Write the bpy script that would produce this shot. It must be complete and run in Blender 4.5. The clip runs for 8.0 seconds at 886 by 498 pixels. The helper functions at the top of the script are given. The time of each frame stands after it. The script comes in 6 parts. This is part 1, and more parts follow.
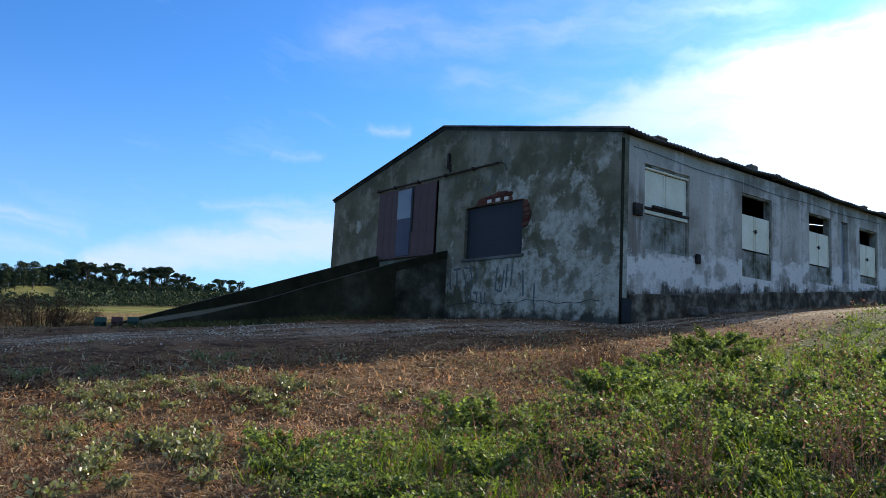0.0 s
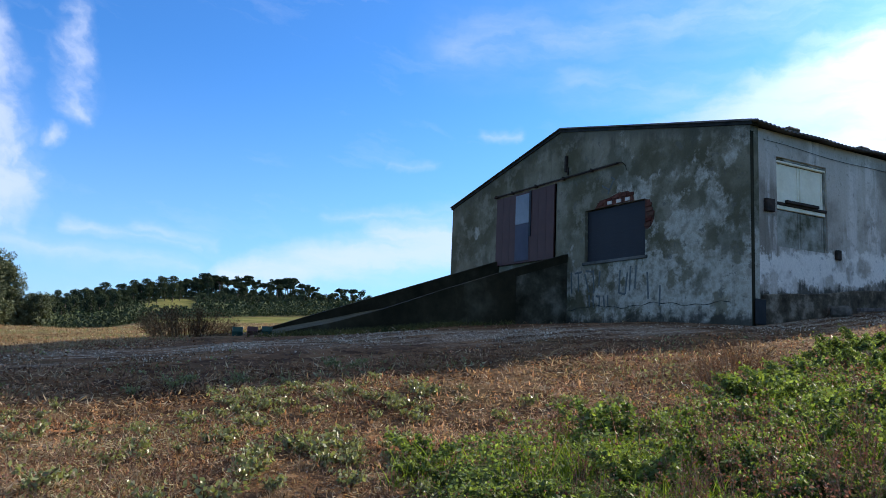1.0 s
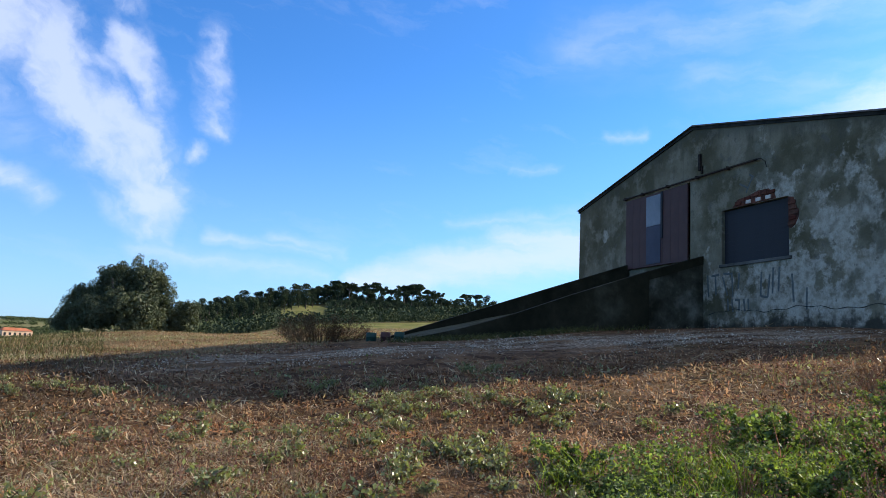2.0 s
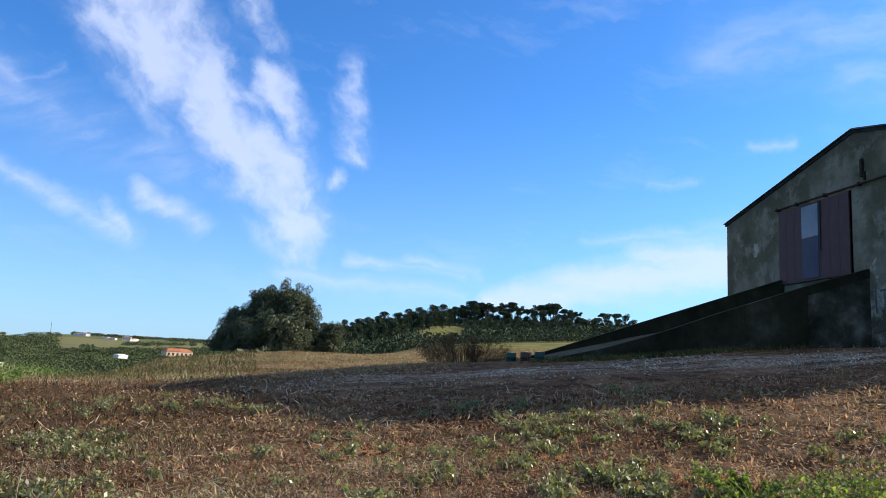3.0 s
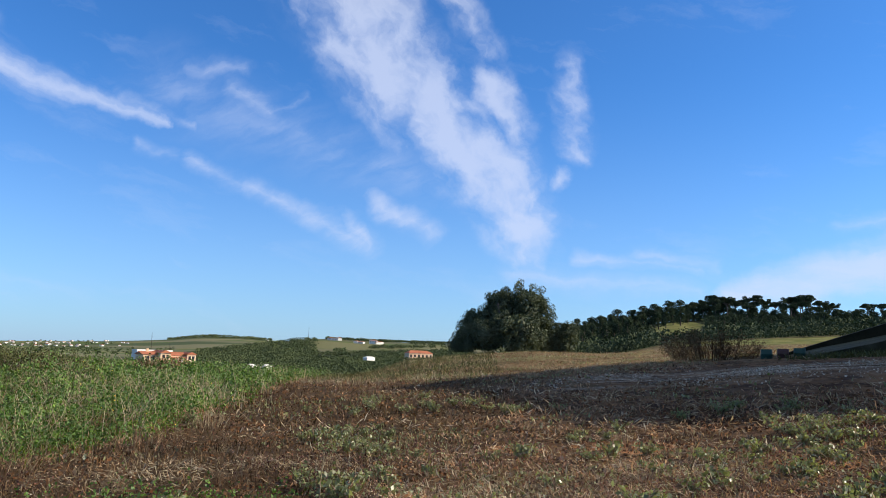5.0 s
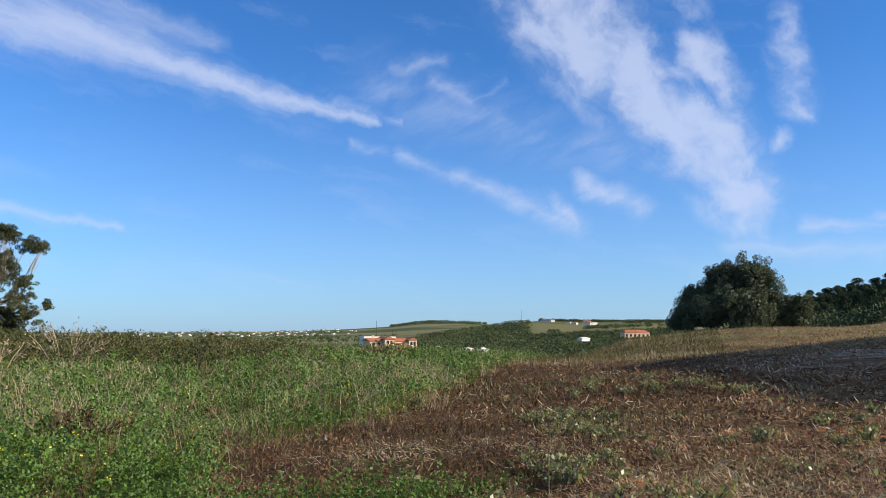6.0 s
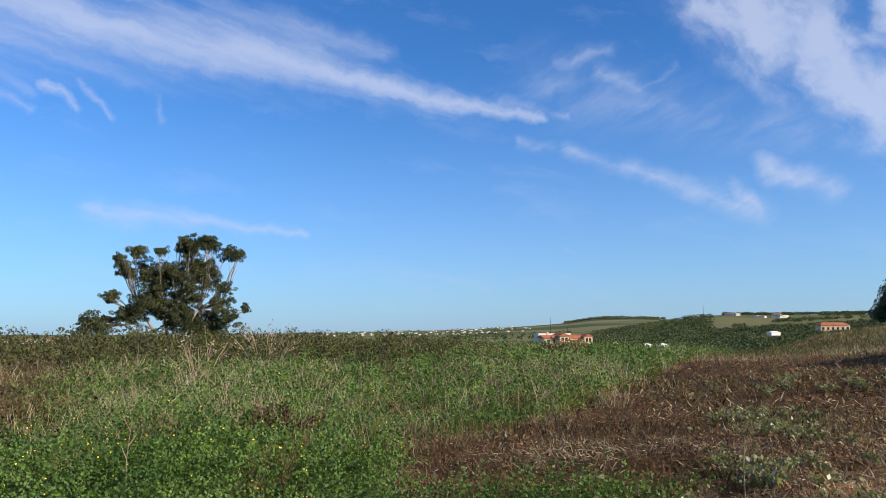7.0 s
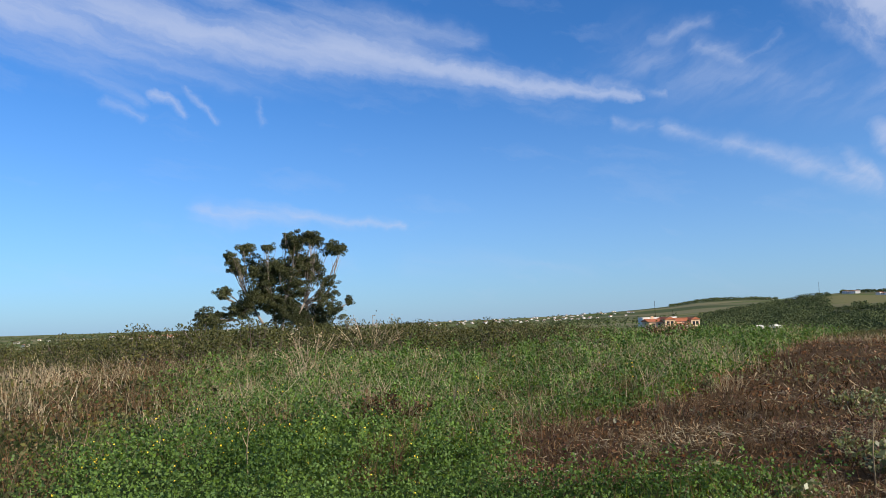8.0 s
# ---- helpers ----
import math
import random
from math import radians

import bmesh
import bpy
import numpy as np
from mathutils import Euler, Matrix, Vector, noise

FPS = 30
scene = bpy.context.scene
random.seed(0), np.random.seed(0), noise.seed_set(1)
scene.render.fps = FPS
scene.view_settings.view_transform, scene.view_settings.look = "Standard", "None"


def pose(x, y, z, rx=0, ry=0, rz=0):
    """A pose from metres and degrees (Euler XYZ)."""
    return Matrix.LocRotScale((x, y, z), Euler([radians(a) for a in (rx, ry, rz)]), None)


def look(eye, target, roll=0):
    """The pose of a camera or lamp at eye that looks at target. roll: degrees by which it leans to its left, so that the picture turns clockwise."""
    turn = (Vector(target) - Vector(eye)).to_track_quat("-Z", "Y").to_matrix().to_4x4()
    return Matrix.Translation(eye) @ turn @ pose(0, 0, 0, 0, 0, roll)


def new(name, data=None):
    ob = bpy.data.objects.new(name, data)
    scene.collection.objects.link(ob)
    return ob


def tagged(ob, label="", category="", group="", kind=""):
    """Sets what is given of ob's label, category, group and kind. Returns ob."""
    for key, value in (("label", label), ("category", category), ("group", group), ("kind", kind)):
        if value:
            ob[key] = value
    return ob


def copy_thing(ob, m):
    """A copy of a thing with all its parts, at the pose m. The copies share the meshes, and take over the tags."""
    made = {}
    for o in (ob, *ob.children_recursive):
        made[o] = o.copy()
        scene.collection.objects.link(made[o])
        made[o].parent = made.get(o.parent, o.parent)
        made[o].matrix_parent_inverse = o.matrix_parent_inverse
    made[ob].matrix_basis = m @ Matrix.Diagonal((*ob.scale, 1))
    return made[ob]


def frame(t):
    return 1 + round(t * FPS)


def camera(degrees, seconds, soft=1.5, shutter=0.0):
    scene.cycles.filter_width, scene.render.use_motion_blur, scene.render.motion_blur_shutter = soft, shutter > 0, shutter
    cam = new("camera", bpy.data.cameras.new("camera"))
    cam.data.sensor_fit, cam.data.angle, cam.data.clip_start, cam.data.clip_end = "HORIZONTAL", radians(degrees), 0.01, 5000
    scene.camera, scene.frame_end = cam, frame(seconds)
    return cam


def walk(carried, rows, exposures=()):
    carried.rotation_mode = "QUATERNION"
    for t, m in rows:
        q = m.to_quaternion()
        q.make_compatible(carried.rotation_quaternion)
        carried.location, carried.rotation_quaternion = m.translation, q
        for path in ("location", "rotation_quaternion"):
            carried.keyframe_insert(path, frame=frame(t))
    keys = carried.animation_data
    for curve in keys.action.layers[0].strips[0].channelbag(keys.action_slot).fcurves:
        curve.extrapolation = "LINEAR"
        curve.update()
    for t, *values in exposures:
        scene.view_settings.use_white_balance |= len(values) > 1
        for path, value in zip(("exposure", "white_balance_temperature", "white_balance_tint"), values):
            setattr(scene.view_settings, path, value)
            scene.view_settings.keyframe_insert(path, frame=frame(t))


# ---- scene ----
# ------------------------------------------------------------ camera and its walk
cam = camera(59.5, 8.0, 0.55)
ROWS = [
    (0.0, -0.000, -0.000, 1.200, 97.80, -2.92, 52.17),
    (0.5, -0.035, -0.052, 1.194, 97.64, -2.53, 56.26),
    (1.0, -0.055, -0.124, 1.186, 97.82, -2.37, 60.87),
    (1.5, -0.079, -0.199, 1.182, 97.65, -2.46, 65.60),
    (1.7, -0.094, -0.236, 1.183, 97.61, -2.50, 67.53),
    (2.8, -0.300, -0.280, 1.188, 98.77, -2.70, 77.44),
    (3.0, -0.312, -0.305, 1.186, 98.81, -2.72, 80.06),
    (3.5, -0.313, -0.379, 1.179, 98.55, -2.77, 84.45),
    (4.0, -0.330, -0.437, 1.180, 98.58, -2.34, 88.26),
    (4.2, -0.329, -0.467, 1.179, 98.53, -2.27, 89.49),
    (5.3, -0.346, -0.544, 1.179, 97.11, -1.65, 101.31),
    (5.5, -0.362, -0.558, 1.174, 96.26, -1.15, 104.57),
    (6.0, -0.420, -0.593, 1.181, 96.37, -0.51, 112.64),
    (6.5, -0.450, -0.616, 1.183, 96.42, -0.28, 119.90),
    (7.0, -0.443, -0.626, 1.178, 96.14, 0.27, 125.39),
    (7.5, -0.431, -0.631, 1.177, 95.71, 1.11, 129.06),
    (8.0, -0.429, -0.642, 1.175, 95.39, 1.76, 132.79),
]
walk(cam, [(t, pose(x, y, z, rx, ry, rz)) for t, x, y, z, rx, ry, rz in ROWS], [(0.0, 0.88), (1.5, 0.96), (3.0, 0.93), (4.0, 0.82), (5.5, 0.64), (6.5, 0.58), (8.0, 0.43)])

# ------------------------------------------------------------ sun and sky
SUN_YAW, SUN_UP = 10.0, 23.5      # degrees from +y towards -x, and above the horizon


def nodes_of(tree):
    """Two short makers for a node tree: a node with its inputs, and a math node."""
    def node(kind, ins=()):
        n = tree.nodes.new(kind)
        for key, v in (ins.items() if isinstance(ins, dict) else enumerate(ins)):
            if v is None:
                continue
            if isinstance(v, bpy.types.NodeSocket):
                tree.links.new(v, n.inputs[key])
            else:
                n.inputs[key].default_value = v
        return n

    def m(op, a, b=None, c=None, clamp=False):
        n = node("ShaderNodeMath", (a, b, c))
        n.operation, n.use_clamp = op, clamp
        return n.outputs[0]

    def mix(fac, a, b, blend="MIX"):
        n = tree.nodes.new("ShaderNodeMix")
        n.data_type, n.blend_type = "RGBA", blend
        for key, v in ((0, fac), (6, a), (7, b)):
            if isinstance(v, bpy.types.NodeSocket):
                tree.links.new(v, n.inputs[key])
            else:
                n.inputs[key].default_value = v
        return n.outputs[2]
    return node, m, mix


world = bpy.data.worlds.new("sky")
scene.world = world
world.use_nodes = True
wt = world.node_tree
wt.nodes.clear()
node, m, mix = nodes_of(wt)
SKY = 0.081
sky = node("ShaderNodeTexSky")
sky.sky_type, sky.sun_disc, sky.sun_elevation, sky.sun_rotation = "NISHITA", False, radians(SUN_UP), radians(-SUN_YAW)
sky.altitude, sky.air_density, sky.dust_density, sky.ozone_density = 60.0, 1.0, 0.6, 2.2
co = node("ShaderNodeTexCoord").outputs["Generated"]
xyz = node("ShaderNodeSeparateXYZ", (co,)).outputs
az = m("DEGREES", m("ARCTAN2", m("MULTIPLY", xyz[0], -1.0), xyz[1]))
az = m("ADD", az, m("MULTIPLY", m("LESS_THAN", az, -100.0), 360.0))
el = m("DEGREES", m("ARCSINE", xyz[2]))
# drifting the outline of the clouds
flat = node("ShaderNodeCombineXYZ", (az, el, 0.0)).outputs[0]
warp = node("ShaderNodeTexNoise", {"Vector": flat, "Scale": 0.34, "Detail": 6.0, "Roughness": 0.6}).outputs["Color"]
wv = node("ShaderNodeSeparateXYZ", (warp,)).outputs
azw = m("ADD", az, m("MULTIPLY", m("SUBTRACT", wv[0], 0.5), 2.6))
elw = m("ADD", el, m("MULTIPLY", m("SUBTRACT", wv[1], 0.5), 1.9))


def streak(a0, e0, a1, e1, w0, w1, strength):
    """A tapering cloud streak between two directions, as a mask."""
    da, de = a1 - a0, e1 - e0
    pa, pe = m("SUBTRACT", azw, a0), m("SUBTRACT", elw, e0)
    k = m("DIVIDE", m("ADD", m("MULTIPLY", pa, da), m("MULTIPLY", pe, de)), da * da + de * de, clamp=True)
    qa, qe = m("SUBTRACT", pa, m("MULTIPLY", k, da)), m("SUBTRACT", pe, m("MULTIPLY", k, de))
    d = m("SQRT", m("ADD", m("MULTIPLY", qa, qa), m("MULTIPLY", qe, qe)))
    return m("MULTIPLY", m("SUBTRACT", 1.0, m("DIVIDE", d, m("MULTIPLY_ADD", k, (w1 - w0) * 1.25, w0 * 1.25)), clamp=True), strength)


def fibres(along, across, tilt, seed, detail=7.0, rough=0.56):
    """Noise drawn out along a direction of the sky."""
    ca, sa = math.cos(radians(tilt)), math.sin(radians(tilt))
    u = m("ADD", m("MULTIPLY", azw, ca * along), m("MULTIPLY", elw, sa * along))
    w = m("ADD", m("MULTIPLY", azw, -sa * across), m("MULTIPLY", elw, ca * across))
    return node("ShaderNodeTexNoise", {"Vector": node("ShaderNodeCombineXYZ", (u, w, seed)).outputs[0], "Scale": 1.0, "Detail": detail, "Roughness": rough}).outputs["Fac"]


def combed(group, grain, ragged, soft):
    """The streaks of one group, their edges frayed by its own fibres."""
    top = streak(*group[0])
    for other in group[1:]:
        top = m("MAXIMUM", top, streak(*other))
    frayed = m("ADD", top, m("MULTIPLY", m("SUBTRACT", grain, 0.5), m("MULTIPLY", m("MULTIPLY", top, 3.0, clamp=True), ragged)))
    n = node("ShaderNodeMapRange", {0: frayed, 1: 0.0, 2: soft, 3: 0.0, 4: 1.0})
    n.interpolation_type = "SMOOTHSTEP"
    return m("MULTIPLY", n.outputs[0], m("MULTIPLY_ADD", grain, 1.3, 0.30, clamp=True))


plume = combed(((107.0, 29.0, 102.3, 21.5, 5.6, 4.4, 1.0), (102.3, 21.5, 98.0, 17.5, 4.4, 4.0, 1.0), (98.0, 17.5, 93.8, 13.8, 4.0, 3.7, 1.0), (93.8, 13.8, 91.8, 10.2, 3.7, 2.9, 0.95),
                (91.8, 10.2, 91.2, 7.4, 2.7, 1.6, 0.6), (97.9, 27.0, 94.4, 22.3, 1.8, 1.5, 0.52), (94.3, 20.3, 92.3, 16.8, 1.8, 2.0, 0.66), (88.1, 21.6, 87.3, 14.9, 1.1, 1.0, 0.5),
                (88.0, 19.0, 87.5, 15.5, 1.5, 1.3, 0.66), (89.0, 13.4, 88.9, 13.4, 0.9, 0.9, 0.7), (90.9, 12.3, 90.6, 11.5, 1.0, 0.9, 0.8)), fibres(0.30, 0.40, 50.0, 0.0, 6.0, 0.55), 1.5, 0.92)
slant = combed(((121.0, 16.6, 115.8, 15.8, 0.9, 0.6, 0.5), (116.0, 13.3, 108.9, 10.7, 0.8, 1.0, 0.55), (108.9, 10.7, 102.8, 8.1, 0.9, 1.3, 0.6), (104.6, 9.7, 102.7, 8.2, 1.0, 0.7, 0.75), (102.4, 11.1, 98.4, 9.5, 1.1, 1.2, 0.75),
                (113.4, 18.4, 110.7, 17.2, 1.3, 1.1, 0.55), (110.7, 17.2, 108.0, 18.4, 0.9, 0.5, 0.45), (116.4, 19.4, 112.5, 19.9, 1.1, 0.9, 0.4), (118.0, 18.0, 99.5, 13.4, 3.6, 2.8, 0.36), (119.5, 13.9, 117.0, 13.3, 0.7, 0.7, 0.4)),
               fibres(0.16, 0.60, -24.0, 2.0), 0.9, 1.1)
sheet = combed(((172.0, 22.0, 147.0, 20.4, 5.4, 3.8, 0.95), (147.0, 20.4, 135.0, 19.5, 3.6, 2.7, 1.0), (135.0, 19.5, 126.3, 17.0, 2.5, 1.5, 1.0), (126.3, 17.0, 118.0, 15.7, 1.3, 0.5, 1.0), (143.0, 22.0, 130.0, 20.0, 2.6, 1.4, 0.6),
                (168.0, 27.0, 148.0, 23.5, 3.6, 3.4, 0.85), (156.5, 15.6, 153.8, 14.7, 0.6, 0.4, 0.6), (153.2, 16.4, 151.2, 14.9, 0.55, 0.4, 0.65), (151.3, 16.8, 148.8, 14.8, 0.5, 0.35, 0.55), (146.4, 16.2, 145.8, 14.6, 0.45, 0.4, 0.4),
                (150.0, 8.3, 135.5, 7.2, 1.1, 0.4, 0.85), (135.0, 4.6, 122.0, 3.6, 1.5, 1.3, 0.26), (158.0, 17.2, 154.0, 15.8, 0.9, 0.6, 0.45)), fibres(0.09, 0.62, 13.0, 5.0), 1.2, 1.3)
rest = combed(((87.0, 7.7, 78.5, 7.0, 0.8, 0.5, 0.5), (92.0, 6.2, 79.0, 5.5, 1.3, 1.1, 0.4), (77.0, 5.2, 58.5, 8.6, 1.1, 3.2, 0.95), (66.0, 8.4, 50.0, 10.5, 1.7, 2.5, 0.8), (70.0, 9.5, 58.0, 11.0, 0.7, 0.9, 0.4), (65.2, 13.8, 61.8, 13.9, 0.6, 0.5, 0.4),
               (58.2, 16.4, 55.6, 16.2, 0.6, 0.6, 0.36), (83.0, 7.9, 77.5, 7.2, 1.0, 0.6, 0.5), (44.0, 12.5, 33.0, 15.0, 4.5, 6.5, 2.2), (33.0, 14.0, 6.0, 14.0, 7.5, 10.0, 2.6), (61.0, 22.5, 30.0, 25.0, 3.4, 5.0, 0.34), (52.0, 20.0, 40.0, 18.5, 2.6, 3.2, 0.34)),
              fibres(0.14, 0.60, 0.0, 9.0), 0.7, 0.95)
wisp = node("ShaderNodeTexNoise", {"Vector": node("ShaderNodeCombineXYZ", (m("MULTIPLY_ADD", azw, 0.10, m("MULTIPLY", elw, 0.10)), m("MULTIPLY_ADD", elw, 0.42, m("MULTIPLY", azw, -0.10)), 3.7)).outputs[0],
                                   "Scale": 1.0, "Detail": 7.0, "Roughness": 0.6}).outputs["Fac"]
# cover thickens overhead, out of view: added to make the fill light neutral
high = node("ShaderNodeMapRange", {0: el, 1: 24.0, 2: 46.0, 3: 0.0, 4: 1.0}).outputs[0]
thin = m("MULTIPLY", m("MULTIPLY_ADD", wisp, 3.4, m("MULTIPLY_ADD", high, 1.3, -1.85), clamp=True), m("MULTIPLY_ADD", high, 0.62, 0.24))
cloud = m("MAXIMUM", m("MAXIMUM", m("MAXIMUM", plume, slant), sheet), m("MAXIMUM", rest, thin))
# the wide thin veil near the horizon
haze = m("MULTIPLY", m("POWER", m("SUBTRACT", 1.0, m("DIVIDE", m("ABSOLUTE", el), 22.0), clamp=True), 2.0), 0.45)
# the glow of thin cloud round the sun
sx, sy, sz = -math.sin(radians(SUN_YAW)) * math.cos(radians(SUN_UP)), math.cos(radians(SUN_YAW)) * math.cos(radians(SUN_UP)), math.sin(radians(SUN_UP))
dot = node("ShaderNodeVectorMath", (co, (sx, sy, sz)))
dot.operation = "DOT_PRODUCT"
near_sun = m("POWER", m("MAXIMUM", dot.outputs["Value"], 0.0), 24.0)
blue = mix(1.0, sky.outputs[0], (0.385, 0.87, 1.47, 1.0), "MULTIPLY")
CLOUD = 6.0
glow = m("MULTIPLY_ADD", near_sun, 4.0, 1.0)
bright = node("ShaderNodeCombineXYZ", (m("MULTIPLY", glow, CLOUD * 0.985), m("MULTIPLY", glow, CLOUD), m("MULTIPLY", glow, CLOUD * 1.015))).outputs[0]
veiled = mix(haze, blue, (5.1, 6.2, 8.5, 1.0))
# the unseen overhead cover is dimmed and warmed to tame the fill
near_white = mix(high, (0.90, 0.99, 1.26, 1.0), (0.66, 0.645, 0.61, 1.0))
clouded = mix(m("MULTIPLY", cloud, 0.70), veiled, mix(1.0, bright, near_white, "MULTIPLY"))
back = node("ShaderNodeBackground", (clouded, SKY))
wt.links.new(back.outputs[0], node("ShaderNodeOutputWorld").inputs[0])

sun = new("sun", bpy.data.lights.new("sun", "SUN"))
sun.data.energy, sun.data.angle, sun.data.color = 5.0, radians(0.53), (1.0, 0.87, 0.69)
sun.matrix_world = look((sx * 50, sy * 50, sz * 50), (0, 0, 0))

# ------------------------------------------------------------ materials
def material(name, colours, scale=3.0, rough=0.85, bump=0.0, metal=0.0, detail=6.0, fine=0.0, spread=(0.35, 0.65), random_tint=0.0, stretch=(1, 1, 1),
             translucent=0.0, island=False, specular=0.15, glow_tint=(1.25, 1.3, 0.55)):
    """A surface: a noise between two or three colours, a second fine noise, bump, and a tint of its own for each object or island."""
    mat = bpy.data.materials.new(name)
    mat.use_nodes = True
    t = mat.node_tree
    t.nodes.clear()
    node, m, mix = nodes_of(t)
    co = node("ShaderNodeTexCoord").outputs["Object"]
    mp = node("ShaderNodeMapping", {0: co, 3: stretch}).outputs[0]
    big = node("ShaderNodeTexNoise", {"Vector": mp, "Scale": scale, "Detail": detail, "Roughness": 0.6}).outputs["Fac"]
    ramp = node("ShaderNodeValToRGB", (big,))
    ramp.color_ramp.elements[0].position, ramp.color_ramp.elements[1].position = spread
    ramp.color_ramp.elements[0].color, ramp.color_ramp.elements[1].color = (*colours[0], 1), (*colours[-1], 1)
    if len(colours) == 3:
        e = ramp.color_ramp.elements.new(sum(spread) / 2)
        e.color = (*colours[1], 1)
    col = ramp.outputs[0]
    small = node("ShaderNodeTexNoise", {"Vector": mp, "Scale": scale * 9, "Detail": 5.0, "Roughness": 0.65}).outputs["Fac"]
    if fine:
        col = mix(1.0, col, node("ShaderNodeCombineColor", [m("MULTIPLY_ADD", small, fine * 2, 1 - fine)] * 3).outputs[0], "MULTIPLY")
    if random_tint:
        rnd = node("ShaderNodeNewGeometry").outputs["Random Per Island"] if island else node("ShaderNodeObjectInfo").outputs["Random"]
        hsv = node("ShaderNodeHueSaturation", {"Hue": m("MULTIPLY_ADD", rnd, random_tint * 0.05, 0.5 - random_tint * 0.025),
                                               "Saturation": m("MULTIPLY_ADD", rnd, -random_tint * 0.5, 1.0 + random_tint * 0.2),
                                               "Value": m("MULTIPLY_ADD", m("FRACT", m("MULTIPLY", rnd, 7.31)), random_tint * 1.3, 1 - random_tint * 0.6), "Color": col})
        col = hsv.outputs[0]
    b = node("ShaderNodeBsdfPrincipled", {"Base Color": col, "Roughness": m("MULTIPLY_ADD", small, 0.2, rough - 0.1, clamp=True), "Metallic": metal, "Specular IOR Level": specular})
    if bump:
        b_in = node("ShaderNodeBump", {"Strength": 1.0, "Distance": bump, "Height": m("ADD", big, m("MULTIPLY", small, 0.4))})
        t.links.new(b_in.outputs[0], b.inputs["Normal"])
    out = b.outputs[0]
    if translucent:
        tr = node("ShaderNodeBsdfTranslucent", (mix(1.0, col, (*glow_tint, 1), "MULTIPLY"),))
        mx = node("ShaderNodeMixShader", (translucent, b.outputs[0], tr.outputs[0]))
        out = mx.outputs[0]
    t.links.new(out, node("ShaderNodeOutputMaterial").inputs[0])
    return mat


CONCRETE = material("old concrete", ((0.06, 0.06, 0.05), (0.16, 0.155, 0.14)), 1.2, 0.92, 0.02, fine=0.3)
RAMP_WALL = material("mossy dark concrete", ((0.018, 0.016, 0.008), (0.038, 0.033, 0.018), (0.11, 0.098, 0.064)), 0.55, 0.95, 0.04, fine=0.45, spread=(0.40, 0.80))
ROOF = material("weathered fibre cement", ((0.07, 0.065, 0.06), (0.17, 0.16, 0.15)), 1.5, 0.9, 0.01, fine=0.3)
DARK_METAL = material("dark sheet steel", ((0.007, 0.0075, 0.010), (0.016, 0.017, 0.021)), 1.0, 0.6, 0.002, metal=0.0, fine=0.2, specular=0.3)
RED_DOOR = material("faded maroon sheet steel", ((0.056, 0.024, 0.020), (0.088, 0.040, 0.034)), 0.8, 0.6, 0.003, fine=0.25, specular=0.3)
SHUTTER = material("cream painted board", ((0.76, 0.67, 0.47), (0.88, 0.80, 0.61)), 1.2, 0.7, 0.002, fine=0.15, specular=0.4)
STAINED = material("stained grey board", ((0.09, 0.085, 0.05), (0.40, 0.375, 0.31)), 2.0, 0.85, 0.004, fine=0.3)
GREY_PAINT = material("light blue grey sheet", ((0.17, 0.20, 0.23), (0.25, 0.28, 0.31)), 1.0, 0.6, fine=0.15, specular=0.3)
SLATE_PAINT = material("slate blue sheet", ((0.040, 0.042, 0.065), (0.065, 0.068, 0.095)), 1.0, 0.6, fine=0.2, specular=0.3)
IRON = material("rusty iron", ((0.02, 0.016, 0.013), (0.06, 0.04, 0.03)), 4.0, 0.8, 0.004)
BRICK = material("red clay brick", ((0.050, 0.019, 0.012), (0.13, 0.050, 0.032)), 5.0, 0.9, 0.006, fine=0.4, random_tint=0.5)
PALE_BRICK = material("pale mortar block", ((0.50, 0.44, 0.36), (0.66, 0.60, 0.52)), 5.0, 0.9, 0.006, fine=0.3)
# plain, very dark colour for the inside
INSIDE = material("very dark inner surface", ((0.03, 0.03, 0.03), (0.06, 0.06, 0.055)), 1.0, 0.95)
PAINT = material("dark paint strokes", ((0.075, 0.085, 0.080), (0.15, 0.16, 0.15)), 6.0, 0.8)
BARK = material("grey bark", ((0.07, 0.055, 0.045), (0.16, 0.13, 0.11)), 4.0, 0.95, 0.02, stretch=(1, 1, 0.2), fine=0.3)
PALE_BARK = material("pale peeling bark", ((0.11, 0.085, 0.065), (0.34, 0.29, 0.24)), 2.0, 0.85, 0.01, stretch=(1, 1, 0.15), fine=0.25)
OLIVE_LEAF = material("grey green leaves", ((0.050, 0.064, 0.034), (0.125, 0.145, 0.086)), 0.7, 0.6, random_tint=0.3, translucent=0.10, island=True, specular=0.15)
GUM_LEAF = material("gum leaves", ((0.038, 0.046, 0.020), (0.092, 0.100, 0.042)), 0.6, 0.5, random_tint=0.6, translucent=0.22, island=True, specular=0.2)
PINE_LEAF = material("pine needles", ((0.032, 0.047, 0.028), (0.072, 0.090, 0.048)), 0.3, 0.8, random_tint=0.15, translucent=0.04, island=True, specular=0.03)
WOOD_LEAF = material("far woodland", ((0.042, 0.062, 0.024), (0.098, 0.122, 0.048)), 0.05, 0.9, random_tint=0.6, island=True)
LUSH = material("lush green leaves", ((0.070, 0.115, 0.014), (0.17, 0.235, 0.036)), 0.8, 0.6, random_tint=0.7, translucent=0.45, island=True, specular=0.2)
CLOVER = material("clover leaves", ((0.040, 0.084, 0.016), (0.124, 0.206, 0.045)), 1.6, 0.55, random_tint=0.5, translucent=0.25, island=True, specular=0.18)
